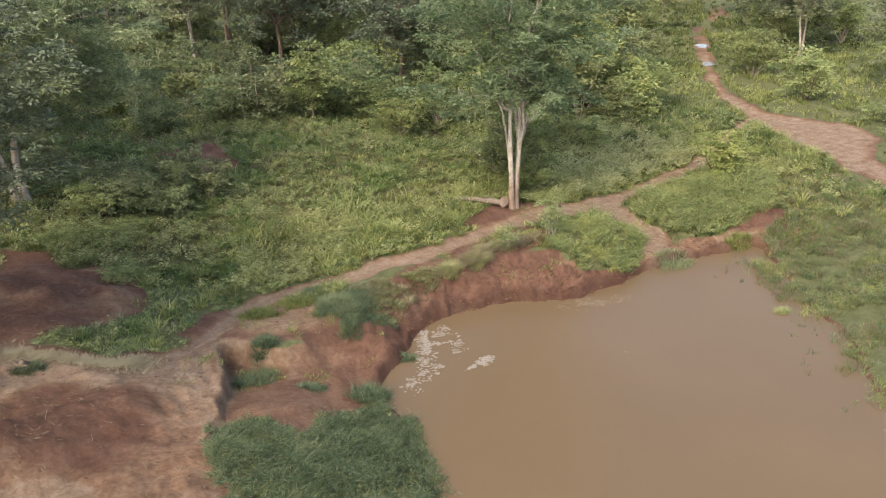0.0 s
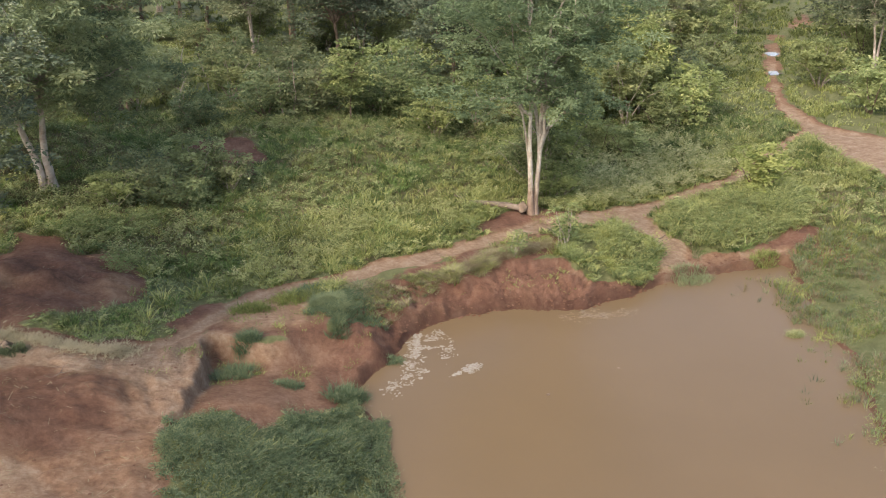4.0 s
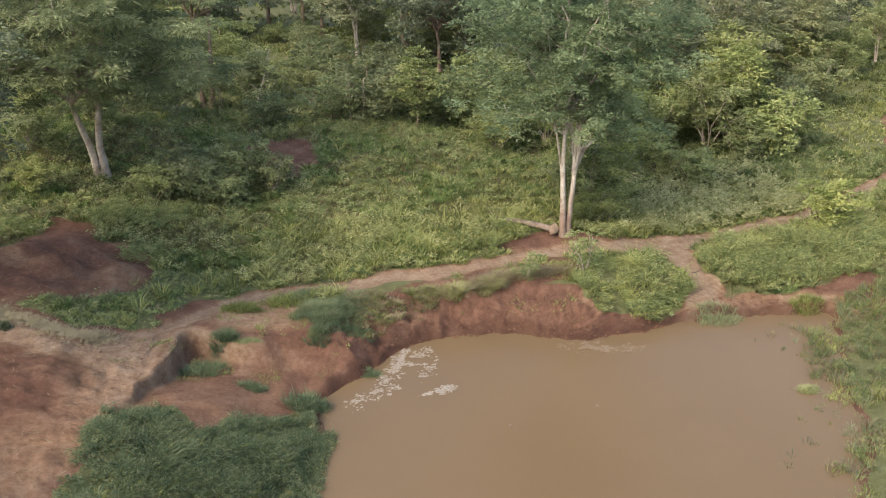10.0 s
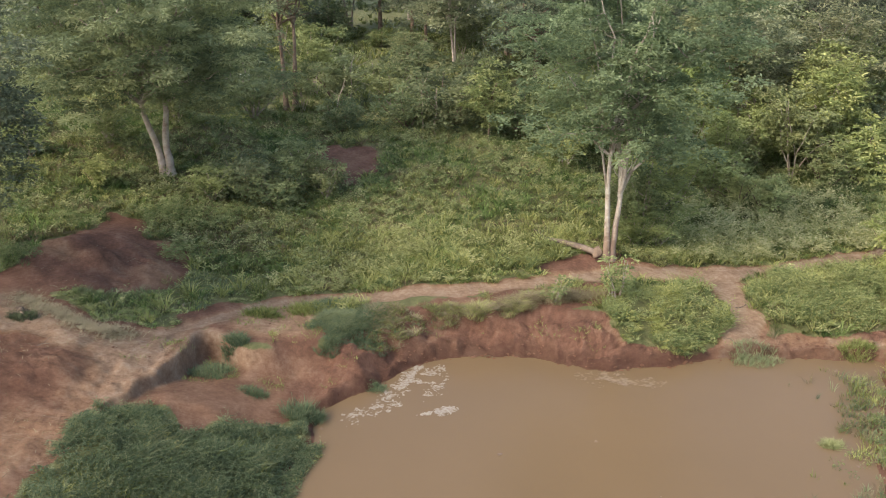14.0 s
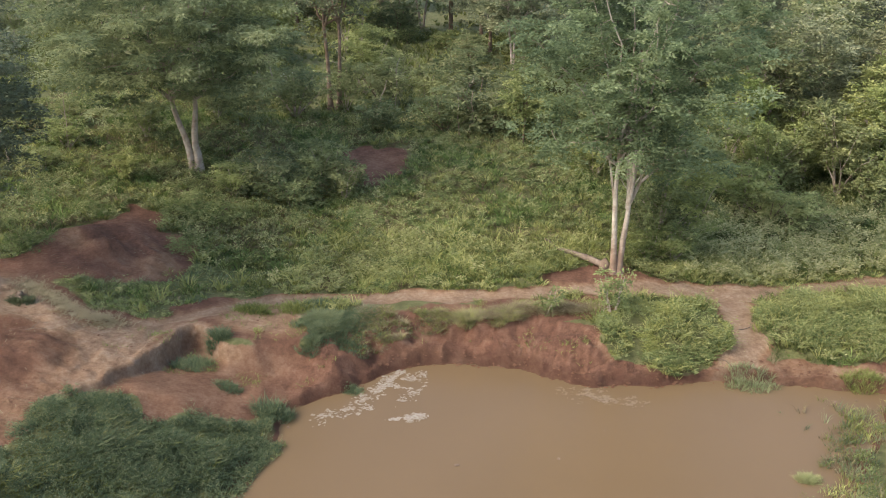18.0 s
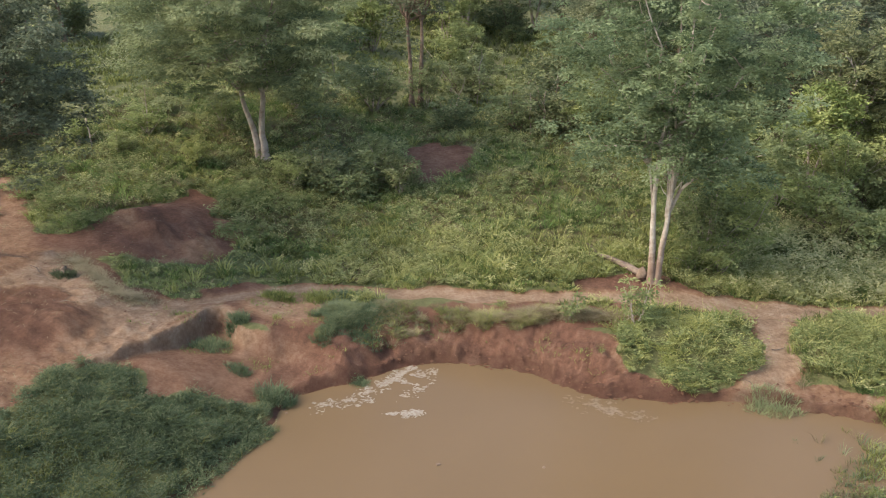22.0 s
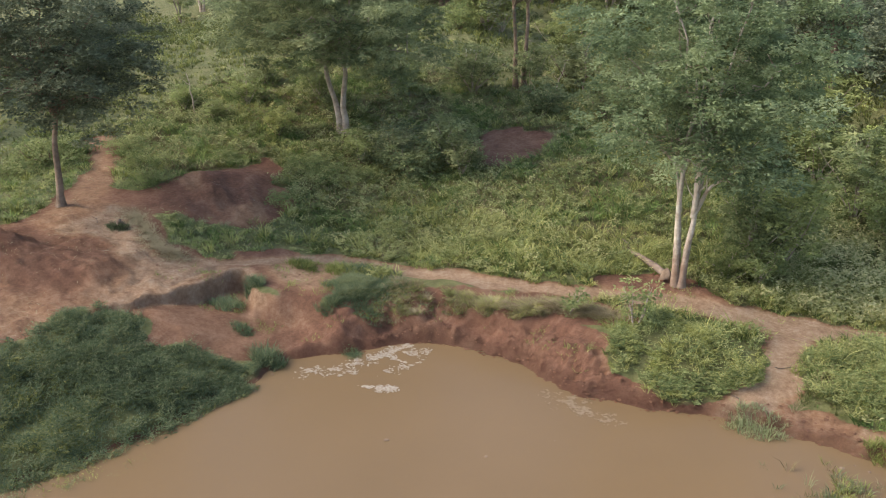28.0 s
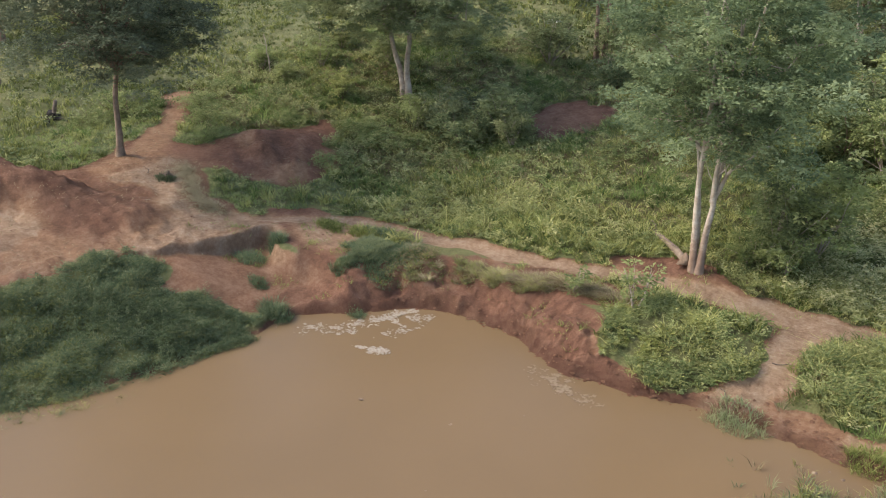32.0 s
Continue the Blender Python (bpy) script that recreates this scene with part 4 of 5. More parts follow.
# ---- trees and shrubs ----
def tree(name, label, trunks, spread, crown_low, crown_high, bark, leaves, clusters=300, per=60, size=0.16, puff=0.45, limbs=7, group="", side=(), gaps=-0.1, vase=0.0, flat=0.55, hollow=0.4, narrow=0.5, droop=0.1):
    """Trunks as (foot x, y, z, top x, y, z, radius); a crown of sprays on limbs; side: extra (x, y, z, radius) lobes; gaps: how open the
    crown is; vase: how much narrower it is below."""
    ob = new(name)
    ob.empty_display_size = 0.3
    tagged(ob, label, "tree", group)
    ends = []
    for fx, fy, fz, tx, ty, tz, r in trunks:
        s, curve = np.linspace(0, 1, 9), 1.4 if r < 0.135 else 1.05
        line = np.stack([fx + (tx - fx) * s ** curve, fy + (ty - fy) * s ** curve, fz + (tz - fz) * s], 1)
        line[:, :2] += (np.sin(s * 3.1) * r * 0.35 * rng.normal() + np.sin(s * 7.5 + fx * 9) * s * max(r - 0.12, 0) * 1.6)[:, None] * (0.8, 0.6) + np.sin(s * 3.14)[:, None] * rng.normal(size=(9, 2)) * r * 0.07
        foot = 0.55 if fz < 0.1 else 0.0
        bole = child("trunk", raw_mesh("trunk", *tube(line, r * (1.0 - 0.4 * s + foot * np.exp(-s * 14)), 10, 0.04), 4, bark, (), True), ob)
        ends.append((line[-1], r * 0.6, bole))
    twigs, tips = [], []
    middle = np.mean([e for e, _, _ in ends], axis=0)
    tall = crown_high - crown_low
    for n in range(limbs):
        start, r, bole = ends[n % len(ends)]
        a = n * 2.4 + rng.normal() * 0.3
        u = (n + 0.5) / limbs
        aim = np.array([middle[0] + spread * 0.6 * math.cos(a) * (1 - 0.4 * u), middle[1] + spread * 0.6 * math.sin(a) * (1 - 0.4 * u), crown_low + tall * (0.22 + 0.56 * u)])
        if n < len(side):
            aim = np.array(side[n][:3], float)
        way = aim - start
        far = np.linalg.norm(way)
        q = np.linspace(0, 1, 8)[:, None]
        knee = start + way * 0.3 + np.array([0, 0, far * 0.28])
        line = (1 - q) ** 2 * start + 2 * q * (1 - q) * knee + q ** 2 * aim
        line[1:-1] += rng.normal(size=(6, 3)) * 0.04 * far ** 0.5
        child("limb", raw_mesh("limb", *tube(line, r * 0.85 * np.linspace(1, 0, 8) ** 1.1 + 0.016, 7), 4, bark, (), True), bole)
        for m in range(7):
            p = line[1 + m % 7]
            w = rng.normal(size=3) * (1, 1, 0.6) + (0, 0, 0.35)
            w /= np.linalg.norm(w)
            bough = bend(p, w, spread * 0.22 * (0.6 + 0.8 * rng.random()), 4, 0.2, 0.05)
            twigs.append(tube(bough, np.linspace(r * 0.25 + 0.010, 0.008, 5), 6))
            if m > 1:
                tips += [bough[2], bough[4], bough[4] + rng.normal(size=3) * 0.25]
        tips += [line[-1], line[-1] + (0.2, 0.1, 0.2), line[-2] + (0, 0.2, 0.1), line[-3]]
    tagged(child("branchwork", raw_mesh("branchwork", *join(twigs), 4, bark, (), True), ob), kind="stuff")
    # sprays of leaves on the boughs and over an uneven dome
    n = 1600
    d = rng.normal(size=(n, 3))
    d /= np.linalg.norm(d, axis=1)[:, None]
    q = hollow + (1 - hollow) * rng.random(n) ** 0.7
    lump = 1 + 0.30 * np.sin(d[:, 0] * 5.1 + d[:, 2] * 4 + spread) * np.cos(d[:, 1] * 4.3 - d[:, 2] * 3)
    u = 0.5 + 0.5 * d[:, 2] * q * lump
    reach = q * spread * lump * (1 - vase * ss(0.6, 0.0, u))
    dome = np.stack([middle[0] + d[:, 0] * reach, middle[1] + d[:, 1] * reach, crown_low + tall * u], 1)
    open_up = 0.6 * vnoise(dome[:, 0] + 0.7 * dome[:, 2], dome[:, 1] - 0.7 * dome[:, 2], 2.1, int(spread * 10)) + 0.4 * vnoise(dome[:, 0] - dome[:, 2], dome[:, 1] + dome[:, 2], 0.9, int(spread * 7))
    centres = []
    for x, y, z, r in side:
        centres.append(np.array([x, y, z]) + rng.normal(size=(12, 3)) * r * (0.6, 0.6, 0.4))
    centres = np.concatenate(centres + [np.array(tips)[rng.permutation(len(tips))], dome[open_up > gaps]])
    v, tri, t = foliage(spaced(centres, puff * 1.05, clusters), puff, per, size, flat, narrow, droop=droop)
    tagged(child("crown", raw_mesh("crown", v, tri, 3, leaves, [("tone", t)]), ob), kind="stuff")
    return ob


def shrub(name, label, r, tall, leaves, clusters=70, per=45, size=0.13, stems=6, group="", bark=None, thick=0.022):
    """Stems from one foot, with lumpy sprays of leaves."""
    ob = new(name)
    ob.empty_display_size = 0.3
    tagged(ob, label, "shrub", group)
    tips = []
    for n in range(stems):
        a = n * 2.4 + rng.normal() * 0.4
        w = np.array([math.cos(a) * r * 0.7, math.sin(a) * r * 0.7, tall * 0.85])
        far = np.linalg.norm(w)
        line = bend((0.06 * math.cos(a), 0.06 * math.sin(a), 0), w / far, far, 5, 0.12)
        child("stem", raw_mesh("stem", *tube(line, np.linspace(thick * tall ** 0.7 + 0.006, 0.007, 6), 6), 4, bark or BROWNBARK, (), True), ob)
        tips += list(line[2:])
    d = rng.normal(size=(500, 3))
    d /= np.linalg.norm(d, axis=1)[:, None]
    q = 0.35 + 0.65 * rng.random(500)
    lump = 1 + 0.35 * np.sin(d[:, 0] * 6 + d[:, 2] * 3 + r * 9) * np.cos(d[:, 1] * 5)
    c = np.stack([d[:, 0] * q * r * lump, d[:, 1] * q * r * lump, tall * (0.5 + 0.48 * d[:, 2] * q * lump)], 1)
    puff = 0.30 * (0.5 + 0.4 * min(r, 2))
    v, tri, t = foliage(spaced(np.concatenate([np.array(tips)[1::2], c]), puff * 0.95, clusters), puff, per, size, 0.75)
    tagged(child("foliage", raw_mesh("foliage", v, tri, 3, leaves, [("tone", t)]), ob), kind="stuff")
    return ob


def stand(ob, x, y, turn=0.0, scale=1.0, sink=0.05):
    ob.matrix_basis = pose(x, y, float(height(x, y)[0]) - sink, 0, 0, turn) @ Matrix.Diagonal((scale, scale, scale, 1))
    return ob


def again(ob, x, y, turn, scale):
    c = copy_thing(ob, pose(x, y, float(height(x, y)[0]) - 0.06, 0, 0, turn))
    c.scale = (scale,) * 3
    return c


# the tall pale-stemmed tree by the trail
stand(tree("tree", "tall tree with twin pale trunks and airy grey-green crown",
           [(-0.07, 0, 0, -0.2, 0.05, 4.5, 0.135), (0.11, 0.03, 0, 0.32, 0.1, 2.9, 0.15), (0.30, 0.1, 2.75, 0.36, 0.1, 5.0, 0.095), (0.33, 0.1, 2.75, 0.60, 0.2, 4.7, 0.09), (-0.05, 0.1, 0.9, -0.48, 0.25, 4.5, 0.075)],
           4.7, 4.4, 14.5, RUBBED, CROWN, 420, 22, 0.145, 0.52, 14, "",
           [(-2.9, 0.3, 5.3, 1.0), (2.2, -0.4, 5.3, 1.0), (-1.4, -0.6, 5.8, 1.0), (0.9, -0.5, 5.6, 0.9), (-3.2, 0.5, 8.8, 0.9), (3.2, 0.2, 8.6, 1.0), (0.2, -0.8, 8.4, 0.9), (-0.6, 0.4, 7.0, 0.8), (1.8, 0.5, 7.2, 0.9)], 0.12, 0.25), 3.4, 7.7)
# the wide tree on the slope
stand(tree("tree", "broad spreading tree with a forked pale trunk on the grassy slope", [(-0.12, 0, 0, -0.85, -0.1, 3.5, 0.18), (0.14, 0, 0, 0.12, 0.1, 3.5, 0.19)],
           6.2, 3.2, 11.5, PALEBARK, FEATHER, 420, 30, 0.20, 0.75, 16, "", [(-4.6, -0.6, 4.9, 1.1), (4.2, -0.5, 4.6, 1.2), (2.4, -2.2, 4.9, 1.1), (-2.0, -1.5, 6.5, 1.0), (3.6, 1.5, 5.4, 1.2), (-3.6, -2.6, 5.6, 1.2), (0.6, -3.2, 6.4, 1.2)], -0.05, 0.1, 0.36, 0.55, narrow=0.3, droop=0.3), -16.1, 15.3)
# the straight dark tree on the yard
stand(tree("tree", "slim straight tree with heavy dark crown on bare red earth", [(0, 0, 0, 0.15, 0.25, 3.8, 0.16)],
           4.9, 2.9, 10.8, BROWNBARK, DARKLEAF, 420, 22, 0.14, 0.57, 12, "", (), 0.02), -20.8, 1.0)
far_tree = stand(tree("tree", "twin-trunked tree with brown bark among distant scrub", [(-0.25, 0, 0, -0.45, 0, 5.0, 0.15), (0.25, 0, 0, 0.4, 0, 5.2, 0.15)],
                      3.2, 4.0, 11.0, BROWNBARK, DARKLEAF, 62, 11, 0.2, 0.6, 10, "woodland trees", (), 0.0), -11.7, 28.3)
wood_a = stand(tree("tree", "leafy woodland tree with several pale stems", [(-0.1, 0, 0, -0.7, 0.2, 3.4, 0.12), (0.1, 0, 0, 0.7, 0.1, 3.8, 0.11)],
                    3.6, 2.4, 9.0, PALEBARK, WOODLEAF, 120, 12, 0.22, 0.6, 9, "woodland trees", (), -0.05), 12.5, 24)
wood_b = stand(tree("tree", "dark leafy woodland tree with a single brown trunk", [(0, 0, 0, 0.2, 0, 3.0, 0.17)],
                    4.2, 1.8, 8.5, BROWNBARK, DARKLEAF, 130, 12, 0.23, 0.68, 9, "woodland trees", (), -0.1), -3, 52)
wood_c = stand(tree("tree", "light green young woodland tree in the scrub", [(0, 0, 0, -0.2, 0.1, 2.2, 0.08), (0.1, 0.1, 0, 0.6, 0.3, 2.4, 0.07)],
                    2.4, 1.2, 6.0, PALEBARK, BRIGHT, 80, 9, 0.21, 0.45, 8, "woodland trees", (), 0.0), 10.5, 21.5)

bush_a = stand(shrub("shrub", "dense dark green shrub on the grassy slope", 1.6, 2.0, SHRUB, 55, 9, 0.16, 7, "shrubs on the slope"), -12.4, 13.8)
bush_b = stand(shrub("shrub", "loose olive-green shrub with visible stems", 1.3, 2.5, OLIVE, 46, 8, 0.17, 8, "shrubs on the slope", PALEBARK), -9.8, 15.0)
bush_c = stand(shrub("shrub", "bright yellowish-green shrub in rough grass", 1.15, 2.6, BRIGHT, 46, 9, 0.17, 6, "shrubs on the slope"), 15.4, 7.1)
bush_d = stand(shrub("shrub", "low spreading grey-green scrub", 1.5, 0.9, WEED, 50, 9, 0.10, 7, "shrubs on the slope"), -19.6, 5.2, 0, 0.6)
bush_e = stand(shrub("shrub", "tall thin-stemmed olive shrub with open foliage", 1.5, 4.2, OLIVE, 58, 8, 0.18, 7, "shrubs on the slope", PALEBARK, 0.011), 6.5, 11.2)
stand(tree("tree", "slender sapling with a bright yellow-green crown", [(0, 0, 0, 0.1, 0, 2.0, 0.06)], 1.2, 1.0, 4.2, BROWNBARK, BRIGHT, 60, 10, 0.17, 0.34, 6), -0.3, 22.3)

# the thicket beside the tall tree and the scrub behind
for x, y, turn, scale, kind in ((6.0, 9.7, 10, 0.7, bush_b), (5.0, 9.2, 60, 0.65, bush_b), (5.6, 10.5, 190, 0.85, bush_e), (12.2, 13.6, 20, 0.8, bush_c), 
                                (5.2, 11.6, 220, 0.9, bush_b), (16.4, 16.8, 10, 0.9, bush_c), 
                                (8.6, 17.4, 33, 1.0, bush_e), (11.6, 18.8, 210, 0.95, bush_e), (14.6, 21.6, 75, 1.05, bush_e), (6.6, 20.4, 160, 0.9, bush_e), (10.2, 15.6, 33, 1.0, bush_b), (15.5, 19, 111, 1.2, bush_e), (3.4, 18.8, 10, 0.9, bush_b), (18.2, 17.4, 60, 1.2, bush_c), (11.0, 14.6, 160, 0.8, bush_c),
                                (20.5, 19.5, 170, 1.3, bush_b), (18, 22, 45, 1.5, bush_a), (13, 20.4, 250, 1.2, bush_c), (7.2, 16.0, 99, 0.8, bush_d), (-4.6, 24.2, 100, 1.2, bush_a), (-2.4, 24.5, 20, 1.6, bush_a),
                                (1.8, 23.6, 70, 1.3, bush_a), (4.6, 21.5, 160, 1.3, bush_a), (4.0, 26.5, 280, 1.6, bush_a), (-8.5, 24.2, 10, 0.9, bush_a), (-13.6, 13.0, 40, 0.7, bush_b),
                                (-10.8, 12.9, 90, 0.9, bush_a), (-8.6, 14.0, 10, 0.8, bush_b), (-18.6, 13.0, 60, 0.6, bush_c), (-22.5, 13, 130, 0.5, bush_b), (-25, 11, 20, 0.6, bush_d),
                                (-22.2, 6.9, 40, 0.6, bush_d), (-18.8, 9.4, 75, 0.55, bush_d), (-14.0, 10.6, 300, 0.9, bush_d), (-26.5, 5.5, 110, 1.2, bush_d), (-19.5, 18, 200, 0.7, bush_b),
                                (16.6, 6.4, 120, 0.6, bush_d), (13.2, 5.6, 10, 0.7, bush_d), (22, 24, 30, 1.5, bush_a), (27, 27, 75, 1.3, bush_b), (30, 33, 200, 1.5, bush_c),
                                (-13.5, 25.5, 85, 1.2, bush_b), (-17, 22, 15, 0.8, bush_b), (-20.5, 24.5, 190, 0.7, bush_c), (-24, 19, 100, 0.6, bush_b), (-22.6, 15.8, 60, 0.7, bush_b), (-25.5, 14.0, 10, 0.6, bush_b), (-9.0, 30.5, 60, 1.2, bush_c),
                                (-5.5, 29, 20, 1.2, bush_b), (5.5, 30, 50, 1.5, bush_b), (33, 22, 20, 1.4, bush_b), (30.5, 15, 90, 1.3, bush_c), (31, 9, 40, 1.2, bush_d)):
    again(kind, x, y, turn, scale)
for x, y, turn, scale, kind in ((15.5, 27, 130, 1.0, wood_a), (21, 29, 250, 0.95, wood_a), (25, 37, 20, 1.0, wood_b), (18.5, 35, 310, 1.05, wood_a), (10.5, 33, 70, 1.0, wood_b),
                                (5, 42, 190, 1.05, wood_b), (-7, 63, 80, 1.0, far_tree), 
                                (-28, 50, 10, 1.1, far_tree), (-37, 4.2, 30, 1.0, far_tree), (-46, 39.5, 30, 1.0, wood_a), (4, 52, 45, 1.0, far_tree),
                                (12, 45, 160, 1.1, wood_b), (24.6, 49, 80, 1.0, wood_a), (30, 44, 270, 1.0, wood_c), (33, 56, 15, 1.1, wood_b), (17, 57, 200, 1.1, wood_a), (-4, 60, 120, 1.1, wood_b),
                                (-14, 53, 60, 1.1, wood_a), (-34, 50, 20, 1.1, wood_b), (-44, 40, 240, 1.1, wood_b), (17.5, 20.5, 20, 1.0, wood_c), (20, 25.5, 200, 1.1, wood_c),
                                (24, 31, 140, 1.1, wood_c), (40, 24, 20, 1.0, wood_a), (46, 31, 100, 1.0, wood_b), (38, 14, 220, 1.0, wood_a), (34, 40, 30, 1.0, wood_c), (44, 52, 70, 1.0, wood_b),
                                (9, 68, 33, 1.2, wood_b), (-1, 44, 75, 1.0, wood_a), (8.5, 47, 10, 1.0, wood_a), (16, 41, 250, 1.0, wood_b), (-12, 61, 33, 1.0, wood_a), (20.5, 46, 99, 1.0, wood_b), (29, 52, 180, 1.1, wood_b), (-20, 55, 20, 1.1, wood_b), (2, 62, 80, 1.1, wood_a), (22, 60, 300, 1.1, wood_b), (-10, 66, 15, 1.1, wood_a), (38, 64, 45, 1.1, wood_a), (31, 36, 200, 0.9, wood_a), (27.5, 40.5, 20, 0.9, wood_c), (36, 46, 100, 1.0, wood_b), (50, 58, 10, 1.1, wood_a), (-31, 58, 140, 1.1, wood_a), (43, 43, 60, 0.9, wood_c), (60, 48, 200, 1.1, wood_b), (26, 68, 190, 1.2, wood_a), (-24, 64, 70, 1.2, wood_b), (54, 40, 10, 1.1, wood_a), (48, 66, 222, 1.2, wood_b), (-52, 22, 140, 1.1, wood_a),
                                (-46, 10, 60, 1.1, wood_b), (-4, 75, 10, 1.2, wood_a), (60, 62, 90, 1.2, wood_a), (36, 78, 170, 1.2, wood_b), (14, 82, 44, 1.2, wood_b), (-36, 66, 10, 1.2, wood_a), (-16, 80, 99, 1.3, wood_b)):
    again(kind, x, y, turn, scale)

far_rng = np.random.default_rng(21)
for n in range(120):
    x, y = far_rng.uniform(-48, 56), far_rng.uniform(27, 66)
    kind = ((bush_a, bush_a, bush_e, bush_b) if x < 8 else (bush_a, bush_b, bush_e, bush_c, bush_d, bush_b))[n % (4 if x < 8 else 6)]
    if float(from_line(ROAD, np.array([x]), np.array([y]))[0]) > 3.5 and not (-9 < x < -1 and y < 36) and not (-50 < x < -17 and y < 40 and n % 3):
        again(kind, x, y, float(far_rng.uniform(0, 360)), float(far_rng.uniform(0.7, 1.5)))
for x, y, turn, scale in ((-14.0, 6.9, 30, 0.5), (-24.6, -0.8, 80, 0.35), (-26.5, 3.2, 10, 0.7), (-24.0, 8.2, 150, 0.8), (-15.2, 11.0, 200, 0.7), (-12.6, 11.6, 20, 0.6)):
    again(bush_d, x, y, turn, scale)


# ---- weeds on the bank ----
def weed_bed(label, outline, count, tall):
    x, y = np.array(outline).T
    px, py = rng.uniform(x.min(), x.max(), count * 3), rng.uniform(y.min(), y.max(), count * 3)
    edge = from_line(outline, px, py, True) + 0.35 * vnoise(px, py, 0.8, 51) + 0.25 * vnoise(px, py, 0.35, 109)
    keep = (edge < 0) & (rng.random(len(px)) < 0.5 + 0.9 * vnoise(px, py, 0.6, 86))
    px, py, edge = px[keep][:count], py[keep][:count], edge[keep][:count]
    z = height(px, py)
    h = tall * (0.15 + 1.6 * (0.5 + 0.5 * vnoise(px, py, 0.7, 52)) ** 2 + 0.4 * rng.random(len(px)) ** 3) * (0.55 + 0.45 * ss(0, -0.7, edge))
    ob = new("undergrowth")
    ob.empty_display_size = 0.3
    ob.location = (float(x.mean()), float(y.mean()), float(height(x.mean(), y.mean())[0]))
    off = np.array(ob.location)
    kind = vnoise(px, py, 0.9, 78) + 0.5 * rng.normal(size=len(px))
    for name, material, lot, size in (("broad_leaves", WEED, kind > 0.1, 0.105), ("small_leaves", OLIVE, (kind <= 0.1) & (kind > -0.45), 0.075), ("yellow_leaves", BRIGHT, kind <= -0.45, 0.09)):
        v, tri, t = herbs(px[lot], py[lot], z[lot], h[lot], 6, 7, size, 0.15 + 0.5 * rng.random(lot.sum()), 0.4, 0.7)
        child(name, raw_mesh(name, v - off, tri, 3, material, [("tone", t)]), ob)
    some = rng.random(len(px)) < 0.05 + 0.16 * (vnoise(px, py, 0.6, 87) > 0.25) + 0.22 * ss(-0.45, -0.1, edge)
    bv, bt, tone = blades(px[some], py[some], z[some], h[some] * 1.0 + 0.15, 16, 0.020, 1.4, 0.5 + 0.45 * rng.random(some.sum()))
    child("long_grass", raw_mesh("long_grass", bv - off, bt, 3, MEADOW, [("tone", tone)]), ob)
    return tagged(ob, label, "undergrowth", kind="stuff")


weed_bed("dense leafy green weeds on top of the red bank", CLUMP_A, 620, 0.58)
weed_bed("dense bright green weeds beside the trodden path", CLUMP_B, 1250, 0.7)
stand(shrub("sapling", "thin leaning sapling with pale green leaves on the bank", 0.55, 1.9, WEED, 13, 5, 0.14, 4, "", PALEBARK), 2.95, 3.9)
stand(shrub("sapling", "small pale green sapling beside the path", 0.4, 1.1, WEED, 9, 5, 0.12, 3, "", PALEBARK), 0.55, 4.0)


# ---- dead wood and foam ----
def fallen_log():
    ob = new("fallen_log")
    ob.empty_display_size = 0.3
    x, y = 2.4, 8.6
    ob.location = (x, y, float(height(x, y)[0]))
    tagged(ob, "weathered fallen log with a stubby root end by the tree", "log")
    s = np.linspace(0, 1, 9)
    line = np.stack([0.55 - 2.3 * s, -0.75 + 1.85 * s, 0.16 + 0.08 * np.sin(s * 3)], 1)
    child("stem", raw_mesh("stem", *tube(line, 0.145 - 0.07 * s, 10, 0.08), 4, DEADWOOD, (), True), ob)
    child("root_end", raw_mesh("root_end", *tube([(0.45, -0.65, 0.16), (0.6, -0.82, 0.2), (0.72, -0.95, 0.16)], [0.15, 0.24, 0.12], 10, 0.28), 4, BROWNBARK, (), True), ob)
    child("broken_branch", raw_mesh("broken_branch", *tube([(-1.3, 0.8, 0.2), (-1.55, 1.2, 0.34), (-1.8, 1.35, 0.42)], [0.05, 0.04, 0.02], 6), 4, DEADWOOD, (), True), ob)


fallen_log()


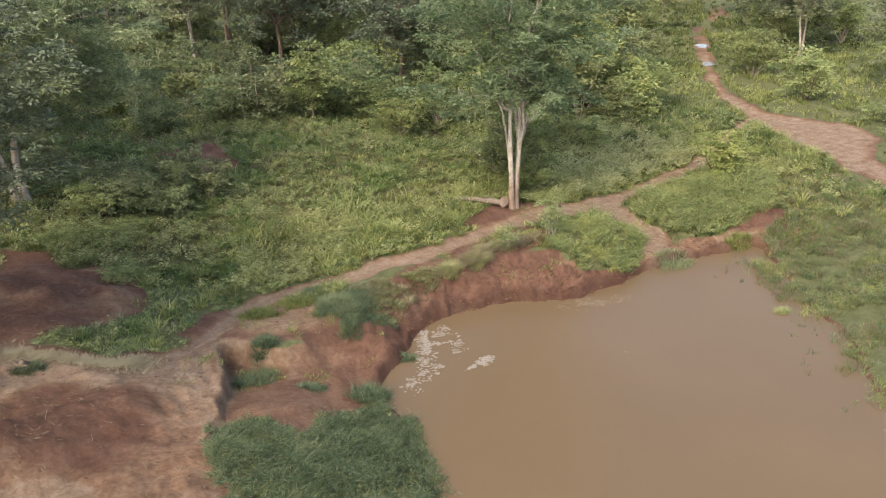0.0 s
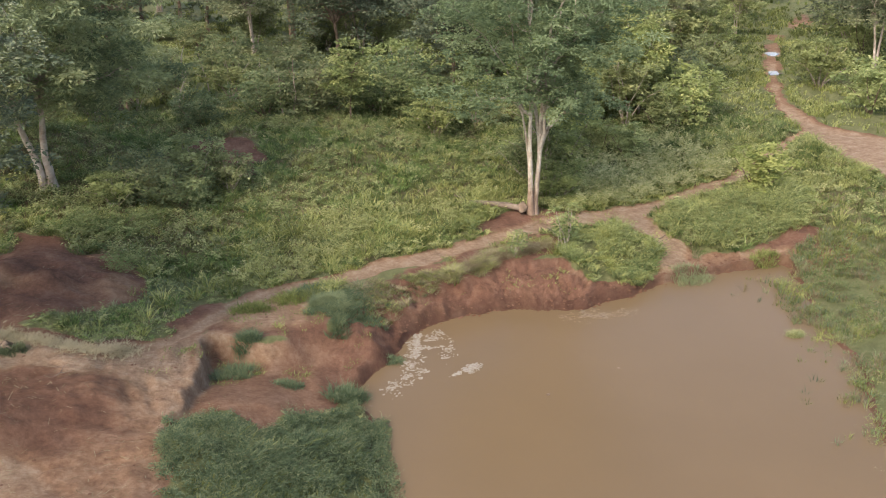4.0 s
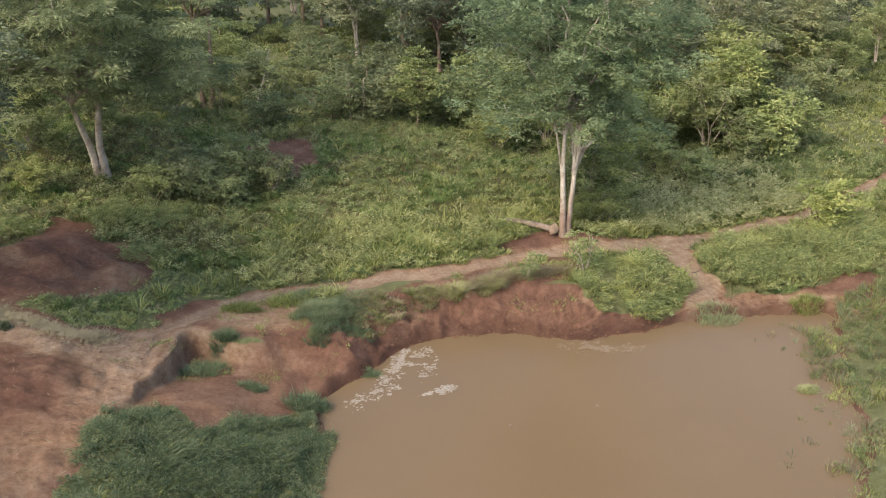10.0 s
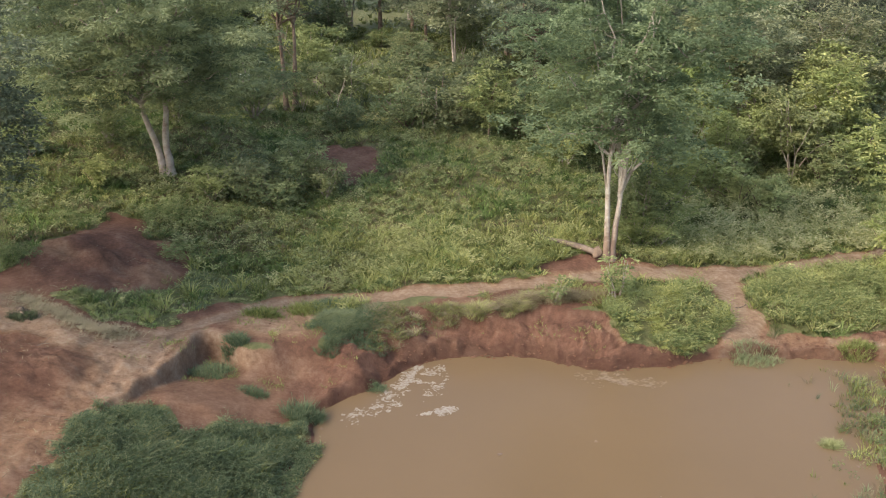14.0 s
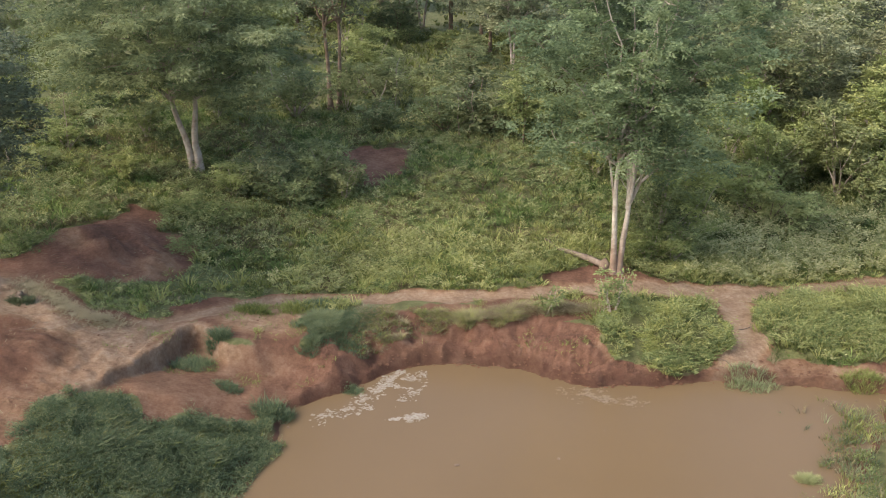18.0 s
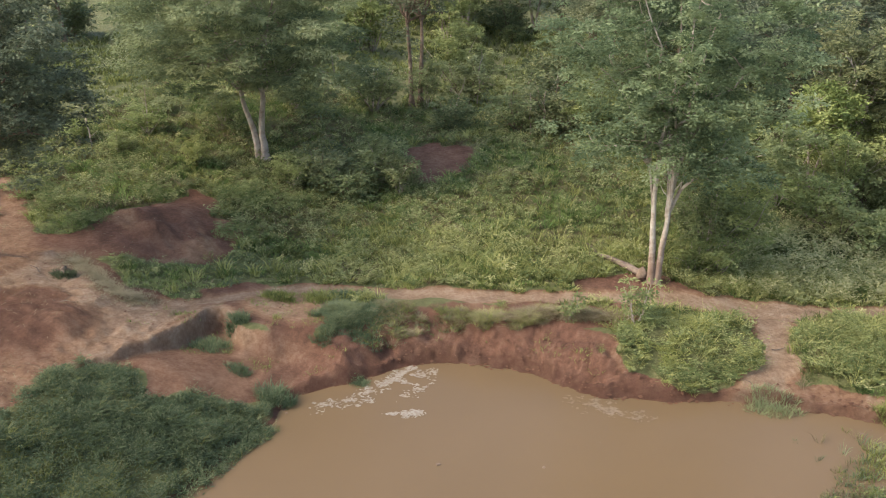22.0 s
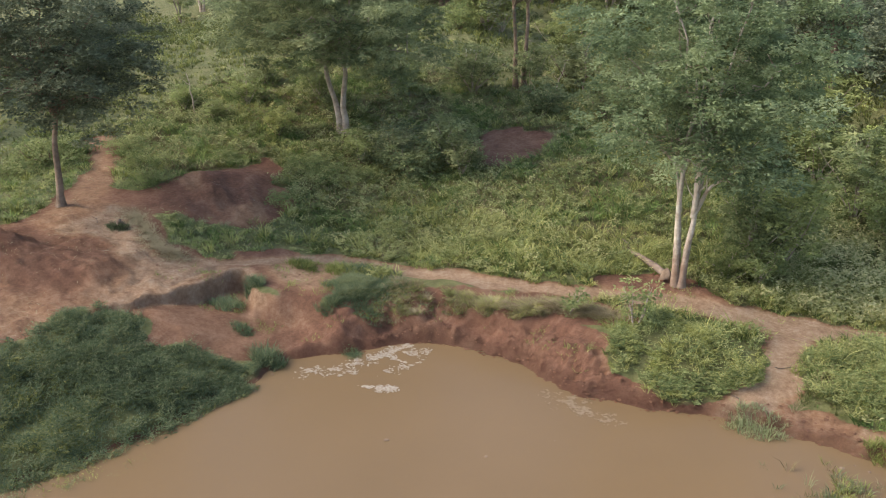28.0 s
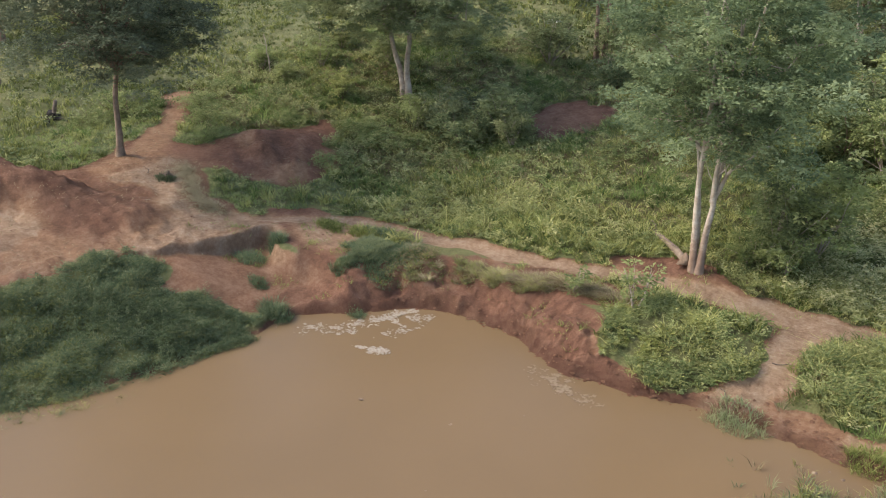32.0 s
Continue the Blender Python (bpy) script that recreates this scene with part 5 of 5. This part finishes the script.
def foam_raft(label, material, lines, dense=1.0, cell=0.026, group="foam on the pond"):
    """A torn raft of foam along lines of (x, y, x, y, width): a thin sheet with lace holes and its own rim."""
    a = np.array(lines)
    x0, x1, y0, y1 = a[:, [0, 2]].min() - 0.5, a[:, [0, 2]].max() + 0.5, a[:, [1, 3]].min() - 0.5, a[:, [1, 3]].max() + 0.5
    nx, ny = int((x1 - x0) / cell), int((y1 - y0) / cell)
    cx, cy = np.meshgrid(x0 + (np.arange(nx) + 0.5) * cell, y0 + (np.arange(ny) + 0.5) * cell)
    near = np.max([dense * (1 - from_line([l[:2], l[2:4]], cx, cy) / l[4]) for l in lines], axis=0)
    full = (near > -0.8) & (near + 0.6 * vnoise(cx, cy, 0.25, 101) + 0.65 * vnoise(cx, cy, 0.085, 102) + 0.45 * vnoise(cx, cy, 0.04, 103) > 0.55)
    full[[0, -1]], full[:, [0, -1]] = False, False
    vx, vy = np.meshgrid(x0 + np.arange(nx + 1) * cell, y0 + np.arange(ny + 1) * cell)
    jx, jy = vx + 0.016 * vnoise(vx, vy, 0.06, 104), vy + 0.016 * vnoise(vx, vy, 0.06, 105)
    top = np.stack([jx, jy, 0.012 + 0.006 * vnoise(vx, vy, 0.1, 106)], -1).reshape(-1, 3)
    low = np.stack([jx, jy, 0 * jx - 0.006], -1).reshape(-1, 3)
    r, c = np.nonzero(full)
    w = nx + 1
    k = r * w + c
    quads = [np.stack([k, k + 1, k + 1 + w, k + w], 1)]
    for dr, dc, p, q in ((-1, 0, 0, 1), (1, 0, w + 1, w), (0, -1, w, 0), (0, 1, 1, w + 1)):
        rim = ~full[r + dr, c + dc]
        e = k[rim]
        quads.append(np.stack([e + p + len(top), e + q + len(top), e + q, e + p], 1))
    used, flat = np.unique(np.concatenate(quads), return_inverse=True)
    ob = new("foam", raw_mesh("foam", np.concatenate([top, low])[used], flat.reshape(-1, 4), 4, material))
    return tagged(ob, label, "foam", group, "stuff")


WHITE = "whitish foam drifting on the muddy water"
foam_raft(WHITE, FOAM, [(-5.15, 0.1, -4.75, 0.9, 0.34), (-4.75, 0.9, -4.5, 1.5, 0.2), (-4.9, 0.5, -4.3, 0.3, 0.14)], 1.05)
foam_raft(WHITE, FOAM, [(-4.6, -1.8, -3.9, -1.6, 0.13), (-3.9, -1.6, -3.5, -1.4, 0.24)], 1.2)
foam_raft(WHITE, FOAM, [(-6.7, -1.9, -5.9, -1.2, 0.3), (-5.9, -1.2, -5.2, -0.2, 0.26), (-6.0, -1.7, -5.3, -1.1, 0.2)], 0.72)
foam_raft(WHITE, FOAM, [(-4.2, -0.5, -3.7, 0.3, 0.25), (-4.4, 0.9, -3.6, 1.3, 0.2)], 0.6)
foam_raft("faint tan scum drifting on the muddy water", SCUM, [(1.3, 0.5, 2.4, 0.25, 0.4), (2.4, 0.25, 3.5, 0.0, 0.3)], 0.6)


# ---- small things ----
def lone(name, label, category, x, y, group="", sink=0.0):
    ob = new(name)
    ob.empty_display_size = 0.2
    ob.location = (x, y, float(height(x, y)[0]) - sink)
    return tagged(ob, label, category, group)


def stick(x, y, length, turn, r, label, lift=0.02, rise=0.0):
    ob = lone("dead_branch", label, "branch", x, y, "dead branches")
    c, q = math.cos(turn), math.sin(turn)
    u = np.linspace(-0.5, 0.5, 7)
    line = np.stack([c * u * length, q * u * length, lift + r + rise * (u + 0.5) + 0.03 * np.sin(u * 7)], 1)
    line[:, :2] += rng.normal(size=(7, 2)) * length * 0.012
    child("stem", raw_mesh("stem", *tube(line, np.linspace(r, r * 0.5, 7), 6, 0.05), 4, DEADWOOD, (), True), ob)
    k = line[4]
    child("side_twig", raw_mesh("side_twig", *tube([k, k + (c * 0.1 - q * 0.12, q * 0.1 + c * 0.12, 0.06), k + (c * 0.2 - q * 0.22, q * 0.2 + c * 0.22, 0.10)], [r * 0.5, r * 0.4, r * 0.2], 6), 4, DEADWOOD, (), True), ob)


def stump(x, y, label, tall, r, wood=BROWNBARK, prong=0.0):
    """A broken stump with splintered roots."""
    ob = lone("stump", label, "stump", x, y)
    child("bole", raw_mesh("bole", *tube([(0, 0, -0.1), (0.02, 0, 0.25 * tall), (0.06, 0.02, 0.7 * tall), (0.12, 0.03, tall)], [r * 1.25, r, r * 0.9, r * 0.8], 8, 0.14), 4, wood, (), True), ob)
    for n in range(4):
        a = n * 1.7 + 0.4
        child("root", raw_mesh("root", *tube([(0, 0, 0.06), (math.cos(a) * r * 2, math.sin(a) * r * 2, 0.10), (math.cos(a) * r * 4, math.sin(a) * r * 4, -0.03)], [r * 0.6, r * 0.4, r * 0.2], 6, 0.1), 4, wood, (), True), ob)
    if prong:
        child("splinter", raw_mesh("splinter", *tube([(0.1, 0.05, 0.1), (0.22, 0.12, prong * 0.6), (0.30, 0.2, prong)], [r * 0.5, r * 0.42, r * 0.35], 7, 0.1), 4, DEADWOOD, (), True), ob)


def leaning_stem(x, y, lean_x, lean_y, tall, r, label):
    ob = lone("dead_sapling", label, "sapling", x, y, "thin bare saplings")
    u = np.linspace(0, 1, 8)
    line = np.stack([lean_x * u ** 1.3, lean_y * u ** 1.3, tall * u], 1)
    line[1:, :2] += rng.normal(size=(7, 2)) * 0.04
    child("trunk", raw_mesh("trunk", *tube(line, r * (1 - 0.65 * u), 7, 0.05), 4, PALEBARK, (), True), ob)
    for n, k in enumerate((2, 4, 5)):
        a = n * 2.2 + lean_x
        e = line[k] + np.array([math.cos(a) * 0.5, math.sin(a) * 0.3, 0.35])
        child("branch", raw_mesh("branch", *tube([line[k], (line[k] + e) / 2 + (0, 0, -0.05), e], [r * 0.4, r * 0.3, r * 0.12], 6), 4, PALEBARK, (), True), ob)


stump(-28.6, 2.5, "dark charred stump with splintered top in rough grass", 0.42, 0.24, CHARRED, 1.0)
stump(-17.8, 1.1, "low dark root stump on bare red earth", 0.2, 0.1)
stick(-18.6, 0.8, 0.55, 2.4, 0.022, "pale broken branch on bare red earth")
stick(-16.4, -1.0, 0.55, 0.2, 0.02, "thin pale stick on bare red earth")
stick(-15.2, 0.9, 0.4, 1.2, 0.018, "thin pale stick on bare red earth")
stick(7.9, 4.2, 0.7, 0.4, 0.02, "thin pale stick on the trodden path")
stick(6.9, 2.2, 0.6, 2.2, 0.018, "thin pale stick on the trodden path")
leaning_stem(5.3, 10.0, 0.35, 0.5, 3.4, 0.075, "pale bare leaning stem in front of the thicket")
leaning_stem(4.6, 9.3, 0.9, 0.3, 1.0, 0.04, "short bent dead branch standing in the grass")
for x, y, lx, ly, tall, label in ((-8.2, 30, 0.2, 0.1, 3.2, "thin bare pale stem on the dry slope"), (-6.4, 31.5, -0.5, 0.1, 2.6, "thin leaning pale stem on the dry slope"),
                                  (-4.2, 30.5, 0.9, 0.2, 2.2, "thin leaning pale stem on the dry slope"), (-9.0, 27.0, 0.7, 0.0, 2.4, "thin leaning pale stem on the dry slope"),
                                  (-3.2, 23.2, 0.1, 0.0, 2.6, "thin pale stem at the edge of the shrubs"), (-3.8, 23.4, -0.15, 0.1, 2.4, "thin pale stem at the edge of the shrubs"),
                                  (-22.5, 15.6, 0.1, 0.0, 2.6, "thin pale stem on the grassy slope"), (-24.5, 13.6, -0.2, 0.0, 2.2, "thin pale stem on the grassy slope"),
                                  (22.5, 28, 0.3, 0.2, 3.6, "thin bare pale stem in the scrub"), (2.6, 4.0, 0.15, 0.0, 0.9, "short dry stalk on the edge of the bank")):
    leaning_stem(x, y, lx, ly, tall, 0.045 if tall > 1 else 0.02, label)

# the plant with large whitish leaves
plant = lone("pale_plant", "plant with a rosette of large whitish leaves", "plant", -14.3, 26.8)
child("stem", raw_mesh("stem", *tube([(0, 0, 0), (0.05, 0, 0.9), (0.1, 0, 1.9)], [0.05, 0.04, 0.03], 6), 4, PALEBARK, (), True), plant)
for n in range(9):
    a = n * 2.4
    out = np.array([math.cos(a), math.sin(a), 0])
    over = np.array([-math.sin(a), math.cos(a), 0])
    r, up = 0.45 + 0.1 * (n % 3), np.array([0, 0, 1.0])
    mid = np.array([0.1, 0, 1.9]) + out * r * 0.55 + up * 0.22
    pts = np.array([(0.1, 0, 1.9), mid + over * 0.13 + up * 0.03, np.array([0.1, 0, 1.9]) + out * r + up * 0.08, mid - over * 0.13 + up * 0.03])
    child("leaf", raw_mesh("leaf", np.concatenate([pts, pts - (0, 0, 0.012)]), [(0, 1, 2), (0, 2, 3), (4, 6, 5), (4, 7, 6), (0, 4, 5), (0, 5, 1), (1, 5, 6), (1, 6, 2), (2, 6, 7), (2, 7, 3), (3, 7, 4), (3, 4, 0)], 3,
                            PALELEAF, [("tone", np.full(8, 0.4 + 0.05 * n))]), plant)


def puddle(x, y, rx, ry, turn):
    """Standing rain water in a rut of the road."""
    n = 28
    a = np.arange(n) / n * 2 * np.pi
    r = 1 + 0.12 * np.sin(3 * a + x) + 0.07 * np.sin(5 * a)
    c, q = math.cos(turn), math.sin(turn)
    px, py = rx * r * np.cos(a), ry * r * np.sin(a)
    wx, wy = c * px - q * py, q * px + c * py
    z = float(height(x + wx, y + wy).mean()) + 0.02
    rings = [np.stack([wx * k, wy * k, np.full(n, h)], 1) for k, h in ((1.0, -0.25), (1.0, 0.0), (0.5, 0.0))]
    v = np.concatenate(rings + [np.zeros((1, 3))])
    i = np.arange(n)
    j = (i + 1) % n
    quads = np.concatenate([np.stack([k * n + i, k * n + j, (k + 1) * n + j, (k + 1) * n + i], 1) for k in (0, 1)])
    fan = np.stack([2 * n + i[::2], 2 * n + i[::2] + 1, 2 * n + (i[::2] + 2) % n, np.full(n // 2, 3 * n)], 1)
    ob = new("puddle", raw_mesh("puddle", v, np.concatenate([quads, fan]), 4, PUDDLE, (), False))
    ob.location = (x, y, z)
    return tagged(ob, "shallow rain puddle on the dirt road", "puddle", "puddles on the road")


puddle(33.0, 26.4, 0.5, 0.85, -0.75)
puddle(37.6, 32.0, 0.55, 0.95, -0.7)


def lumps(name, label, category, places, size, material, squash=0.7):
    """Small uneven clods, half sunk."""
    pieces = []
    base = np.array([(0, 0, 1), (0.9, 0, 0.3), (0.28, 0.86, 0.3), (-0.73, 0.53, 0.3), (-0.73, -0.53, 0.3), (0.28, -0.86, 0.3), (0, 0, -0.9)])
    tri = np.array([(0, 1, 2), (0, 2, 3), (0, 3, 4), (0, 4, 5), (0, 5, 1), (6, 2, 1), (6, 3, 2), (6, 4, 3), (6, 5, 4), (6, 1, 5)])
    for x, y, z in places:
        r = size * (0.4 + 1.0 * rng.random() ** 2)
        v = base * (1 + 0.25 * rng.normal(size=base.shape)) * (r, r, r * squash)
        a = rng.random() * 6.28
        c, q = math.cos(a), math.sin(a)
        pieces.append((v @ np.array([(c, q, 0), (-q, c, 0), (0, 0, 1)]) + (x, y, z + r * 0.1), tri))
    ob = new(name, raw_mesh(name, *join(pieces), 3, material, [("soil", np.ones(7 * len(pieces))), ("pale", np.full(7 * len(pieces), 0.15)), ("wet", np.full(7 * len(pieces), 0.2))]))
    return tagged(ob, label, category, kind="stuff")


x, y, z, soil, shore = scatter(14000, -8, 13, -1, 6)
keep = (shore > -0.12) & (shore < 1.1) & (y > 0.2) & (rng.random(len(x)) < 0.2 * ss(1.0, 0.05, shore))
lumps("clods", "crumbled red clods along the foot of the bank", "clods", np.stack([x, y, z.clip(-0.04)], 1)[keep], 0.07, GROUND)
x, y, z, soil, shore = scatter(5000, -30, -8, -9, 8)
keep = (soil > 0.8) & (rng.random(len(x)) < 0.10)
lumps("clods", "small earth clods scattered over the trampled yard", "clods", np.stack([x, y, z], 1)[keep], 0.045, GROUND, 0.5)
lumps("floating_debris", "dark bits of debris floating near the shore", "debris",
      [(-7.75, -2.35, 0), (-7.6, -2.5, 0), (-7.7, -2.15, 0), (2.07, -6.32, 0), (2.3, -1.82, 0), (10.4, 0.9, 0), (10.8, 0.75, 0), (10.1, 0.6, 0), (9.0, -3.4, 0), (8.2, -5.1, 0), (3.4, -9, 0), (-2.2, -4.1, 0), (0.8, -3.5, 0)], 0.07, BROWNBARK, 0.35)


def straw():
    x, y, z, soil, _ = scatter(4500, -26, -12, -9, 6)
    keep = (soil > 0.6) & (vnoise(x, y, 1.5, 71) + 0.4 * rng.normal(size=len(x)) > 0.25)
    x, y, z = x[keep], y[keep], z[keep] + 0.012
    n = len(x)
    a, r = rng.random(n) * np.pi, 0.05 + 0.10 * rng.random(n) ** 2
    d, w = np.stack([np.cos(a), np.sin(a), 0 * a], 1) * r[:, None], np.stack([-np.sin(a), np.cos(a), 0 * a], 1) * 0.006
    c = np.stack([x, y, z], 1)
    v = np.stack([c - d - w, c - d + w, c + d + w + (0, 0, 0.02), c + d - w + (0, 0, 0.02)], 1).reshape(-1, 3)
    ob = new("straw", raw_mesh("straw", v, np.arange(4 * n).reshape(-1, 4), 4, DRYLEAF, [("tone", np.repeat(rng.random(n), 4))]))
    tagged(ob, "dry straw strewn over the trampled earth yard", "straw", kind="stuff")


straw()
fx, fy = np.array([(-18.2, 2.3), (-16.7, 1.5), (-15.3, 0.6), (-14.3, 0.9)]).T
u = rng.random(900) * 3
px = np.interp(u, range(4), fx) + rng.normal(size=900) * 0.25
py = np.interp(u, range(4), fy) + rng.normal(size=900) * 0.22
grass("dry_grass", "matted dry grass along the edge of the yard", DRYLEAF, (px, py, height(px, py)), np.full(900, 0.11), 9, 0.02, 1.8, 0.9 + 0.4 * rng.random(900))
